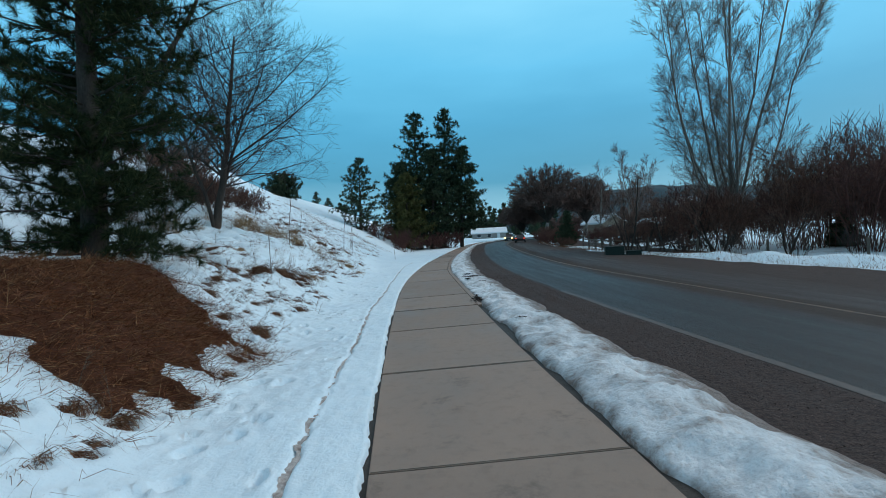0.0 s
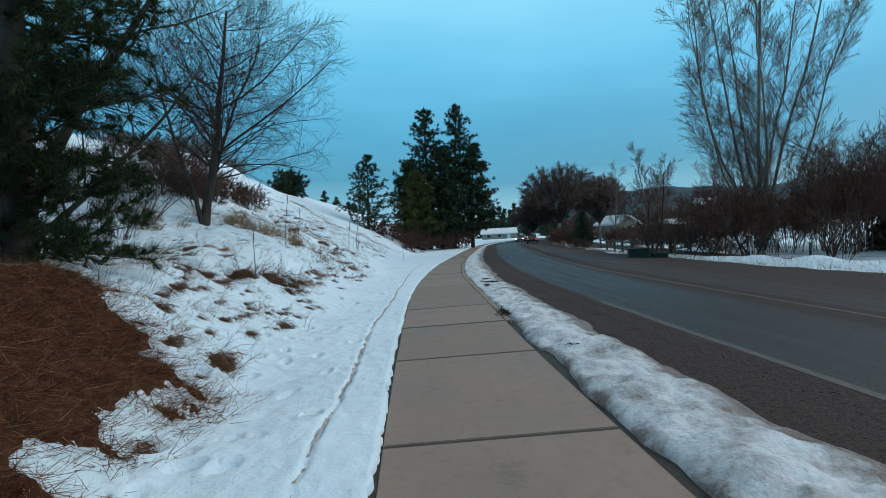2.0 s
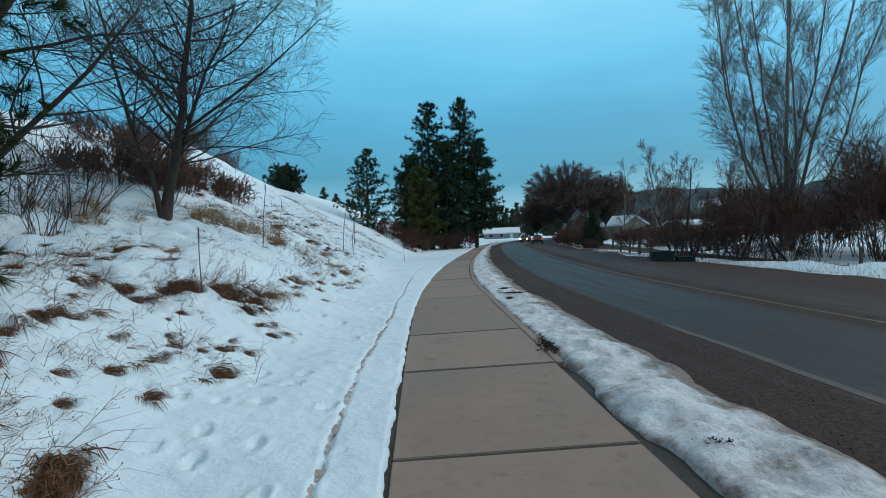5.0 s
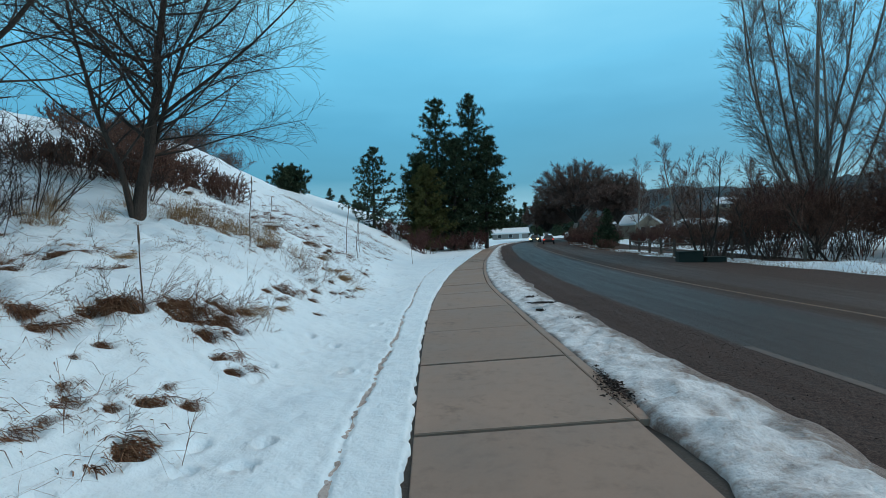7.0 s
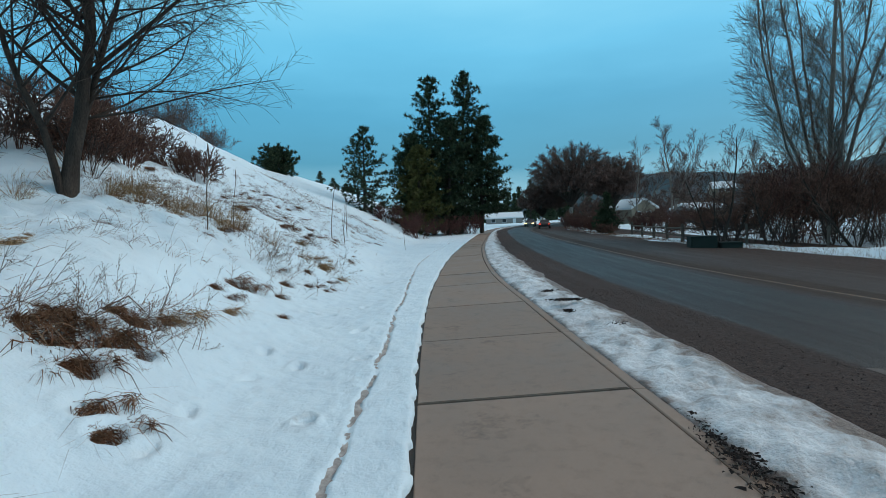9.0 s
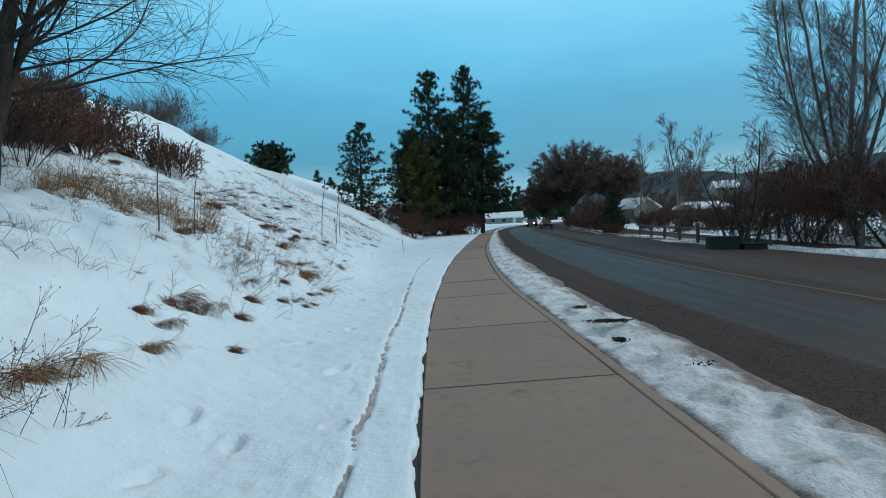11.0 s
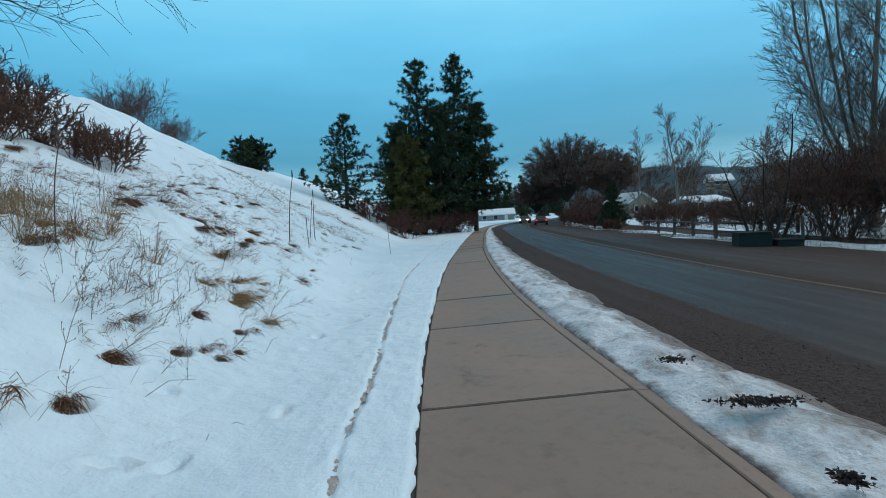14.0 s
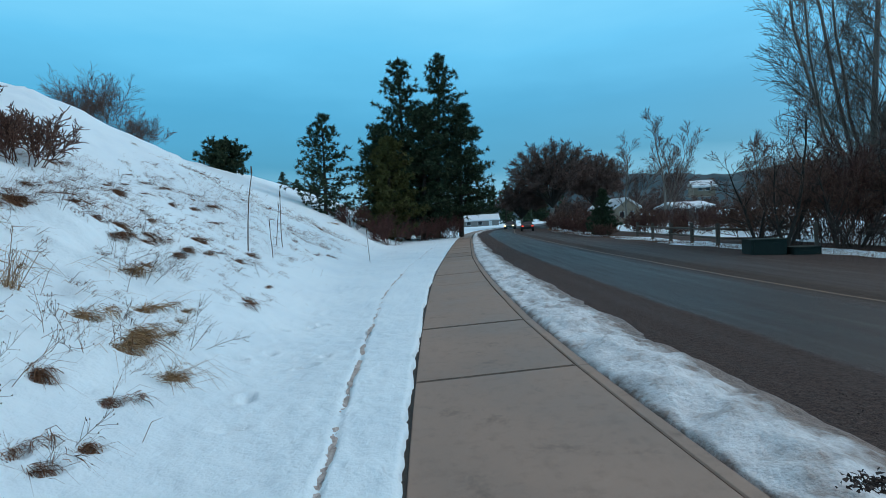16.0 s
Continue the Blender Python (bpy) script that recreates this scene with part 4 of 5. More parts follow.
for x, y, h, way, seed in ((12.2, 35.2, 6.0, (0.05, 0, 1), 42), (16.4, 36.8, 5.2, (0.5, 0, 1), 43), (15.0, 36.0, 3.4, (-0.45, 0, 1), 44), (18.6, 36.5, 4.6, (-0.45, 0, 1), 45), (14.0, 37.6, 3.6, (0.4, 0.1, 1), 46),
                           (17.4, 33.0, 3.6, (-0.5, 0, 1), 47), (20.6, 31.0, 3.2, (0.35, 0, 1), 48), (27.5, 37.5, 8.0, (0.1, 0, 1), 49), (12.9, 38.2, 4.2, (-0.3, 0, 1), 50)):
    bare_tree("yard_tree", on_ground(x, y, 0.05), [(way, h, 0.085, 0.03), ((-way[0], 0.2, 0.9), h * 0.75, 0.055, 0.05)], SMALL, BARK_DARK, TWIG_BROWN, "small crooked leafless tree at the yard's edge", seed,
              group="small trees along the road", thin=0.008)
for x, y, h, seed in ((25.5, 79, 14.5, 51), (22.5, 84, 11, 52), (28.5, 86, 10, 53), (32, 70, 9, 54)):
    bare_tree("far_bare_tree", on_ground(x, y, 0.1), [((0, 0, 1), h, 0.16, 0.04), ((0.3, 0, 1), h * 0.8, 0.1, 0.05)], [(18, 3.4, 0.6, 0.1, 0.06, 0.5, 0.25), (9, 1.3, 0.6, 0.12, 0.05, 0.6, 0.2), (4, 0.7, 0.6, 0.12, 0.05, 0.9, 0.2)],
              BARK_GREY, TWIG_WILLOW, "slender leafless tree among the houses", seed, group="trees among the houses", thin=0.016)


def dome_tree(name, place, height, radius, label, seed, twig, limbs=80, thin=0.034, group=""):
    """A round-headed leafless tree: limbs fan out from a short trunk and end in a dense rounded head of fine twigs."""
    rng = np.random.default_rng(seed)
    root = empty(name, *place)
    tagged(root, label, "tree", group)
    fork = height * 0.24
    pts, radii = bough(rng, (0, 0, -0.3), (0, 0, 1), fork + 0.3, height * 0.03, 5, 0.03, 0, height * 0.022)
    stem = part("trunk", tube("trunk", pts, radii, 10), BARK_GREY, root)
    top, boughs, tw = np.array(pts[-1]), Sticks(), Sticks()
    for k in range(limbs):
        u, a = (k + 0.5) / limbs, k * 2.4
        up = 1 - 1.12 * u
        flat = math.sqrt(max(1 - up * up, 0))
        end = np.array([math.cos(a) * flat * radius, math.sin(a) * flat * radius, (height - fork) * (0.42 + 0.58 * up) + fork * 0.1 * rng.normal()]) * rng.uniform(0.90, 1.02)
        mid = end * 0.5 + np.array([0, 0, 0.16 * height * flat])
        line = [top + (2 * t * (1 - t)) * mid + t * t * end for t in np.linspace(0, 1, 7)]
        rr = list(np.linspace(height * 0.0055, thin, 7))
        boughs.run(line, rr)
        sprout(rng, [tw, tw], line, rr, 0, [(15, height * 0.13, 0.7, 0.14, 0.03, 0.6, 0.36), (10, height * 0.065, 0.75, 0.15, 0.02, 0.9, 0.1)], thin)
    tagged(part("branchwork", boughs.mesh("branchwork", 5), BARK_DARK, stem), kind="stuff")
    tagged(part("crown", tw.mesh("crown", 3), twig, root), kind="stuff")
    return root


for x, y, h, r, seed in ((16.8, 111, 17.0, 8.2, 55), (26.5, 114, 14.5, 5.6, 57), (12.0, 116, 9.5, 5.0, 58)):
    dome_tree("willow_tree", on_ground(x, y, 0.1), h, r, "round-crowned leafless willow, reddish brown", seed, TWIG_WILLOW, group="willows by the bend")
brush = [(17.9, 38.8), (20.0, 38.0), (22.0, 37.4), (24.2, 37.0), (26.4, 35.6), (29.0, 34.4), (32, 32.6), (19.0, 41.5), (25.0, 42.5), (28.2, 39.0), (23.0, 33.8), (25.6, 31.6), (28.4, 29.6),
         (15.2, 41.5), (21.0, 45.0), (24.6, 47), (29.6, 43), (33.5, 38), (27.5, 53), (32, 50), (37.5, 44),
         (24.4, 30.0), (27.2, 27.4), (30.5, 31.2), (33.4, 27.6), (36.5, 33.4), (31.5, 36.0), (22.8, 60.5), (20.0, 66.0), (19.0, 58.0), (21.5, 63.0), (24.0, 66.5), (26.5, 70.5), (16.5, 60.5), (29.5, 75.0), (23.0, 55.0), (32.0, 80.0), (26.0, 60.0)]
for i, (x, y) in enumerate(brush):
    rr = np.random.default_rng(i)
    tall = rr.uniform(4.2, 7.6) if x > 0.60 * y else rr.uniform(3.4, 5.4) if x > 0.44 * y else rr.uniform(1.6, 3.0)
    shrub("brush_thicket", on_ground(x, y, 0.05), tall, rr.uniform(2.2, 3.0), 22, "dense leafless reddish-brown thicket across the road", 160 + i, TWIG_BROWN if i % 3 else TWIG_RED, 10,
          "thickets across the road", sub=5, fine=0.0125)
for i, (x, y) in enumerate([(14.6, 34.6), (15.9, 33.4), (16.6, 37.2), (18.6, 35.0), (14.9, 37.6), (13.2, 36.6), (20.4, 30.0), (23, 28.6), (17.8, 32.0)]):
    shrub("road_shrub", on_ground(x, y, 0.05), 1.7, 1.2, 15, "low arching leafless shrub in the snow", 200 + i, TWIG_DARK, 6, "low shrubs along the road", fine=0.008)
for i, (x, y, h) in enumerate([(11.6, 58, 1.2), (11.2, 64, 1.5), (12.4, 66, 2.2), (11.5, 71, 1.8), (12.6, 75, 2.6), (11.8, 80, 2.0), (13.4, 85, 2.6), (14.2, 69, 2.6), (15.5, 78, 3.0), (17.5, 88, 3.2), (19.5, 72, 2.6), (23, 76, 3.0), (14.0, 92, 2.4), (27, 80, 3.2)]):
    shrub("verge_shrub", on_ground(x, y, 0.05), h, h * 0.85, 20, "low dense leafless red-brown shrub by the road", 230 + i, TWIG_RED if i % 2 else TWIG_BROWN, 9, "shrubs along the far verge", sub=4, fine=0.017)
for x, y, h in ((12.4, 61.5, 4.3), (27.5, 36.0, 2.8)):
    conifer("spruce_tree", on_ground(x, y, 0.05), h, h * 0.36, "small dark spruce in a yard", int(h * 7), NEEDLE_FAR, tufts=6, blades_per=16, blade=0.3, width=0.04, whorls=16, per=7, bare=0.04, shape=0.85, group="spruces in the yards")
rr = np.random.default_rng(77)
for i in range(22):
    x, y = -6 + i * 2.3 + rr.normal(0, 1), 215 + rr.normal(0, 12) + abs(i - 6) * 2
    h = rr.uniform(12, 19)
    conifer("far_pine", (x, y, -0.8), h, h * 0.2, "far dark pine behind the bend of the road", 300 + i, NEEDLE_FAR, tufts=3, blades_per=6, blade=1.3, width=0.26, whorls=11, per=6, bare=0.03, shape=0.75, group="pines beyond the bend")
for i in range(14):
    x, y = 24 + i * 4.6 + rr.normal(0, 2), 134 + rr.normal(0, 6)
    shrub("far_thicket", on_ground(x, y, 0.2), rr.uniform(5, 8), 4.5, 12, "far leafless brown trees behind the houses", 330 + i, TWIG_WILLOW, 9, "far thickets", sub=3, fine=0.075)


# ---- houses, fence, boxes, cars ----
def house(name, x, y, z, rz, w, d, h, rise, wall, label, ridge_across=True, windows=((0.2, 1.0), (0.6, 1.0)), door=None, eave=0.45):
    """A one-storey house: walls, gable roof under snow, windows and a door in the wall that faces -y."""
    root = empty(name, x, y, z, rz)
    tagged(root, label, "house")
    bm = bmesh.new()
    box(bm, -w / 2, 0, -0.5, w / 2, d, h)
    part("wall", bm, wall, root)
    for name2, lift, t, e, material, text in (("roof", 0.0, 0.16, eave, TRIM_WHITE, "pale eaves"), ("roof_snow", 0.17, 0.22, eave - 0.06, ROOF_SNOW, "thick snow on the roof")):
        bm = bmesh.new()
        if ridge_across:
            prof = [(-e, -e * rise / (d / 2)), (d / 2, rise), (d + e, -e * rise / (d / 2))]
            pts = [[(sx * (w / 2 + e), py, h + lift + pz + k * t) for py, pz in prof for k in (0, 1)] for sx in (-1, 1)]
        else:
            prof = [(-w / 2 - e, -e * rise / (w / 2)), (0, rise), (w / 2 + e, -e * rise / (w / 2))]
            pts = [[(px, py, h + lift + pz + k * t) for px, pz in prof for k in (0, 1)] for py in (-e, d + e)]
        rows = [[bm.verts.new(p) for p in row] for row in pts]
        for a, b in ((0, 2), (2, 4), (1, 3), (3, 5), (0, 1), (4, 5)):
            bm.faces.new([rows[0][a], rows[0][b], rows[1][b], rows[1][a]])
        for row in rows:
            bm.faces.new([row[0], row[2], row[3], row[1]])
            bm.faces.new([row[2], row[4], row[5], row[3]])
        bmesh.ops.recalc_face_normals(bm, faces=bm.faces)
        part(name2, bm, material, root, text)
    bm = bmesh.new()
    if ridge_across:
        tri = [[(sx * (w / 2 - 0.01), 0.01, h), (sx * (w / 2 - 0.01), d - 0.01, h), (sx * (w / 2 - 0.01), d / 2, h + rise)] for sx in (-1, 1)]
    else:
        tri = [[(-w / 2 + 0.01, py, h), (w / 2 - 0.01, py, h), (0, py, h + rise)] for py in (0.01, d - 0.01)]
    bm.free()
    for t3 in tri:
        bm = bmesh.new()
        bm.faces.new([bm.verts.new(p) for p in t3])
        part("gable", bm, wall, root)
    for fx, wide in windows:
        cx = -w / 2 + fx * w
        win = part("window", block(cx - wide / 2 - 0.08, -0.05, 0.95, cx + wide / 2 + 0.08, 0.03, 2.2, bevel=0.01), TRIM_WHITE, root, "white-framed window")
        part("pane", block(cx - wide / 2, -0.07, 1.03, cx + wide / 2, -0.04, 2.12), GLASS, win)
    if door is not None:
        cx = -w / 2 + door * w
        part("door", block(cx - 0.5, -0.06, 0, cx + 0.5, 0.03, 2.08, bevel=0.01), TRIM_WHITE, root, "pale house door")
    return root


house("white_house", 5.4, 165, -0.55, 0, 11.5, 8, 2.35, 1.5, HOUSE_WHITE, "low white house with a snow-covered gable roof at the bend", True, ((0.2, 1.2), (0.5, 1.2)), 0.78)
house("tan_house", 33.4, 116, -0.3, 18, 6.0, 9, 2.9, 1.8, HOUSE_TAN, "tan gabled house with snow on its roof", False, ((0.3, 1.0), (0.7, 1.0)))
house("grey_house", 41.5, 104, -0.4, 15, 7, 6, 2.3, 0.8, HOUSE_GREY, "pale grey one-storey house with a low snowy roof", True, ((0.22, 1.1), (0.55, 0.9)), 0.8)
house("hillside_house", 62, 142, 5.2, -10, 5, 5, 2.0, 1.4, HOUSE_TAN, "house with a bright snowy roof among bare trees", True, ((0.3, 1.0), (0.65, 1.0)))


def rail_fence():
    root = empty("rail_fence")
    tagged(root, "weathered two-rail wooden fence in the snow", "fence")
    posts = [(12.2, 40.4), (12.3, 43.4), (12.45, 46.6), (12.6, 49.9), (12.75, 53.3)]
    posts.append((16.0, 43.0)), posts.append((19.8, 45.6))
    spots = [on_ground(x, y) for x, y in posts]
    for i, (x, y, z) in enumerate(spots):
        bm = block(-0.085, -0.085, -0.25, 0.085, 0.085, 1.18, bevel=0.025)
        part("post", bm, WOOD, root, "", pose(x, y, z, 0, RNG.normal(1, 1.5), RNG.uniform(-8, 8)))
    for i, j in ((0, 1), (1, 2), (2, 3), (3, 4), (0, 5), (5, 6)):
        for h in (0.42, 0.86):
            a, b = Vector(spots[i]) + Vector((0, 0, h + RNG.normal(0, 0.03))), Vector(spots[j]) + Vector((0, 0, h + RNG.normal(0, 0.03)))
            mid = (a + b) / 2 + Vector((0, 0, -0.02))
            part("rail", tube("rail", [tuple(a), tuple(mid), tuple(b)], [0.055, 0.065, 0.05], 8), WOOD, root)


def utility_box(x, y, w, d, h, label):
    x, y, z = on_ground(x, y)
    root = empty("utility_box", x, y, z, -8)
    tagged(root, label, "utility box", "utility boxes by the road")
    part("plinth", block(-w / 2 - 0.06, -d / 2 - 0.06, -0.2, w / 2 + 0.06, d / 2 + 0.06, 0.07, bevel=0.01), CONCRETE, root, "concrete plinth")
    part("body", block(-w / 2, -d / 2, 0.07, w / 2, d / 2, h - 0.06, bevel=0.02), BOX_GREEN, root)
    part("lid", block(-w / 2 - 0.02, -d / 2 - 0.03, h - 0.06, w / 2 + 0.02, d / 2 + 0.02, h, bevel=0.02), BOX_GREEN, root)
    part("door", block(-w * 0.42, -d / 2 - 0.015, 0.14, w * 0.42, -d / 2 + 0.01, h - 0.14, bevel=0.006), BOX_GREEN, root)


rail_fence()
utility_box(10.85, 34.4, 1.25, 0.9, 0.80, "dark green steel utility cabinet beside the road")
utility_box(12.05, 34.0, 0.95, 0.8, 0.46, "low dark green utility box beside the cabinet")


def wire_fence():
    root = empty("wire_fence")
    tagged(root, "sagging wire fence on thin wooden posts", "fence")
    spots = [on_ground(x, y) for x, y in ((13.6, 35.4), (15.6, 32.2), (18.2, 29.0), (21.2, 25.6))]
    for x, y, z in spots:
        part("post", block(-0.055, -0.055, -0.25, 0.055, 0.055, 1.15, bevel=0.015), WOOD, root, "", pose(x, y, z, 0, RNG.normal(1, 2), RNG.uniform(-20, 20)))
    for a, b in zip(spots, spots[1:]):
        for h in (0.5, 0.95):
            p = [Vector(a).lerp(Vector(b), k / 6) + Vector((0, 0, h - 0.12 * math.sin(math.pi * k / 6))) for k in range(7)]
            part("wire", tube("wire", [tuple(q) for q in p], [0.006] * 7, 4), WOOD, root)


wire_fence()


def lamp_material(name, colour, power):
    m, nd, lk, b = mat(name, 0.3)
    b.inputs["Base Color"].default_value = (*colour, 1)
    b.inputs["Emission Color"].default_value = (*colour, 1)
    b.inputs["Emission Strength"].default_value = power
    return m


HEADLAMP = lamp_material("lit_headlamp", (1.0, 0.62, 0.25), 9.0)
TAILLAMP = lamp_material("lit_tail_lamp", (1.0, 0.08, 0.04), 1.2)
TYRE = mottled("tyre_rubber", (0.012, 0.012, 0.012), (0.03, 0.03, 0.03), 10, 80, 0.85)
RIM = mottled("wheel_rim", (0.20, 0.20, 0.21), (0.32, 0.32, 0.33), 8, 60, 0.4, 0.1, 0.002, 0.5, (1, 1, 1), 0.8)
PAINT_DARK = mottled("dark_car_paint", (0.018, 0.018, 0.020), (0.032, 0.032, 0.035), 4, 60, 0.35, 0.05, 0.002, 0.6)
PAINT_GREEN = mottled("dark_green_car_paint", (0.012, 0.026, 0.026), (0.022, 0.042, 0.042), 4, 60, 0.3, 0.05, 0.002, 0.6)


def car(x, y, rz, paint, label, lit):
    """A four-door car with its nose towards +y."""
    root = empty("car", x, y, float(road_z(np.array(x), np.array(y))), rz)
    tagged(root, label, "car", "cars on the road")
    bm = bmesh.new()
    side = [(-2.15, 0.35), (-2.2, 0.75), (-2.0, 1.0), (-1.55, 1.05), (0.75, 0.98), (1.7, 0.85), (2.15, 0.7), (2.2, 0.35)]
    rows = [[bm.verts.new((sx * w, py, pz)) for py, pz in side] for sx, w in ((-1, 0.82), (-1, 0.9), (1, 0.9), (1, 0.82))]
    for k in (1, 2):
        for v in rows[k]:
            v.co.z -= 0.06 if v.co.z > 0.5 else 0
    for a, b in zip(rows, rows[1:]):
        for k in range(len(side)):
            bm.faces.new([a[k], a[(k + 1) % len(side)], b[(k + 1) % len(side)], b[k]])
    bm.faces.new(rows[0]), bm.faces.new(rows[-1][::-1])
    bmesh.ops.recalc_face_normals(bm, faces=bm.faces)
    part("body", bm, paint, root)
    bm = bmesh.new()
    low = [(-0.78, -1.75), (0.78, -1.75), (0.78, 0.95), (-0.78, 0.95)]
    up = [(-0.6, -1.15), (0.6, -1.15), (0.6, 0.25), (-0.6, 0.25)]
    lo, hi = [bm.verts.new((p, q, 0.96)) for p, q in low], [bm.verts.new((p, q, 1.42)) for p, q in up]
    for k in range(4):
        bm.faces.new([lo[k], lo[(k + 1) % 4], hi[(k + 1) % 4], hi[k]])
    bm.faces.new(hi)
    part("window_band", bm, GLASS, root, "dark tinted glass")
    part("roof", block(-0.62, -1.18, 1.40, 0.62, 0.28, 1.46, bevel=0.025), paint, root)
    for sx in (-1, 1):
        for py in (-1.3, 1.35):
            bm = bmesh.new()
            bmesh.ops.create_cone(bm, cap_ends=True, segments=18, radius1=0.33, radius2=0.33, depth=0.22)
            wheel = part("wheel", bm, TYRE, root, "", pose(sx * 0.82, py, 0.33, 0, 90, 0))
            bm = bmesh.new()
            bmesh.ops.create_cone(bm, cap_ends=True, segments=14, radius1=0.2, radius2=0.17, depth=0.05)
            part("rim", bm, RIM, wheel, "grey metal rim", pose(0, 0, sx * 0.11))
        part("headlight", block(sx * 0.68 - 0.16, 2.1, 0.56, sx * 0.68 + 0.16, 2.2, 0.72, bevel=0.03), HEADLAMP if lit else GLASS, root, "glowing headlight" if lit else "")
        part("tail_light", block(sx * 0.7 - 0.14, -2.22, 0.68, sx * 0.7 + 0.14, -2.12, 0.84, bevel=0.02), TAILLAMP, root, "red tail light")


car(float(ROAD_L(104)) + 2.7, 104, 168, PAINT_GREEN, "dark green car coming round the bend with headlights on", True)
car(float(ROAD_L(88)) + 6.6, 88, -6, PAINT_DARK, "dark car driving away with red tail lights", False)


# ---- grass, weeds and litter on the bank ----
def tuft_mesh(seed, n, length, spread, lay, straws=16):
    """A matted tuft: a low thatch combed downhill, short curled blades and a few long arching straws."""
    rng = np.random.default_rng(seed)
    split = rng.uniform(-0.5, 0.5)
    a = rng.normal(0, 0.55, n) + np.where(rng.random(n) < 0.5, split, -0.35)
    ribs = rng.normal(0, 0.7, 9)
    base = np.stack([rng.normal(-0.11, 0.05, n), (ribs[rng.integers(0, 9, n)] + rng.normal(0, 0.10, n)) * spread, rng.uniform(-0.05, 0.03, n)], 1)
    ln = length * rng.uniform(0.25, 1.25, n)
    low = rng.random(n) ** 1.7
    tip = base + np.stack([np.cos(a) * ln * (1 - 0.5 * low) + lay * ln, np.sin(a) * ln, ln * (0.42 * low - 0.26)], 1)
    sag = np.zeros((n, 3))
    sag[:, 2] = ln * rng.uniform(0.10, 0.34, n)
    b2 = np.stack([rng.normal(-0.05, 0.06, straws), rng.normal(0, 0.5, straws) * spread, np.zeros(straws)], 1)
    turn = rng.normal(0.0, 1.0, straws)
    far = length * rng.uniform(1.1, 2.4, straws)
    t2 = b2 + np.stack([np.cos(turn) * far, np.sin(turn) * far, far * rng.uniform(-0.15, 0.35, straws)], 1)
    s2 = np.zeros((straws, 3))
    s2[:, 2] = far * rng.uniform(0.12, 0.30, straws)
    wide = np.concatenate([rng.uniform(0.002, 0.0052, n), rng.uniform(0.0012, 0.002, straws)])
    return blades("tuft", np.concatenate([base, b2]), np.concatenate([tip, t2]), wide, np.concatenate([sag, s2]))


TUFT_MESHES = []
for k in range(6):
    me = tuft_mesh(400 + k, 420, 0.26, 0.20, 0.25)
    me.materials.append(GRASS_BROWN)
    TUFT_MESHES.append(me)
for k in range(4):
    me = tuft_mesh(420 + k, 320, 0.32, 0.22, 0.2, 26)
    me.materials.append(GRASS)
    TUFT_MESHES.append(me)


def upright_mesh(seed, n, length, spread, lay):
    """A standing tuft: blades that rise and lean out."""
    rng = np.random.default_rng(seed)
    a, r = rng.uniform(0, 2 * np.pi, n), np.sqrt(rng.random(n)) * spread
    base = np.stack([np.cos(a) * r, np.sin(a) * r, np.full(n, -0.05)], 1)
    ln = length * rng.uniform(0.25, 1.25, n) ** 1.2
    b = rng.normal(0, 1.5, n)
    out = rng.uniform(0.1, 1.0, n) ** 0.6
    tip = base + np.stack([np.cos(b) * ln * out + lay * ln, np.sin(b) * ln * out, ln * (0.72 - 0.68 * out)], 1)
    sag = np.zeros((n, 3))
    sag[:, 2] = ln * rng.uniform(0.08, 0.28, n)
    return blades("tuft", base, tip, rng.uniform(0.0022, 0.0044, n), sag)


def place_tufts():
    rng = np.random.default_rng(9)
    for k, (x, y, s) in enumerate(TUFTS):
        tan = vnoise(np.array(x), np.array(y), 0.3, 91) > (0.5 if y < 20 else 0.2)
        me = TUFT_MESHES[int(rng.integers(6, 10)) if tan else int(rng.integers(0, 6))]
        ob = new("grass_tuft", me)
        x, y, z = on_ground(x, y, 0.06 * s)
        ob.matrix_basis = pose(x, y, z, 0, 20, rng.uniform(-55, 25)) @ Matrix.Diagonal((s * rng.uniform(0.7, 1.2), s * rng.uniform(0.7, 1.4), s * rng.uniform(0.8, 1.3), 1))
        tagged(ob, "matted dry tan grass tuft poking through snow" if tan else "matted dry brown grass tuft poking through snow", "grass", "grass tufts on the bank")
    tall = [(-7.6, 17.6), (-7.1, 18.0), (-6.7, 18.3), (-7.9, 18.2), (-7.3, 18.7), (-8.9, 16.2), (-9.4, 15.6), (-9.8, 15.0), (-10.3, 14.6), (-6.2, 18.8), (-7.9, 17.2), (-6.8, 17.5), (-9.2, 17.4), (-6.0, 17.9),
            (-9.9, 15.9), (-8.6, 19.2), (-8.1, 17.6), (-7.57, 19.1), (-9.06, 15.1), (-9.2, 14.7), (-8.2, 18.1), (-7.8, 18.6), (-7.3, 19.4), (-6.9, 19.0), (-9.4, 15.2), (-8.0, 18.0), (-6.4, 19.6), (-7.0, 20.4), (-5.6, 19.3)]
    for k, (x, y) in enumerate(tall):
        rise = upright_mesh(440 + k, 130, 0.62, 0.2, 0.05)
        co = np.empty(len(rise.vertices) * 3, np.float32)
        rise.vertices.foreach_get("co", co)
        co = co.reshape(-1, 3)
        co[:, 2] *= 1.9
        co[:, :2] *= 0.8
        rise.vertices.foreach_set("co", co.ravel())
        rise.materials.append(GRASS)
        ob = new("tall_grass", rise)
        ob.matrix_basis = pose(*on_ground(x, y, 0.04))
        tagged(ob, "upright tan dry grass at the foot of the tree", "grass", "tall grass by the tree")


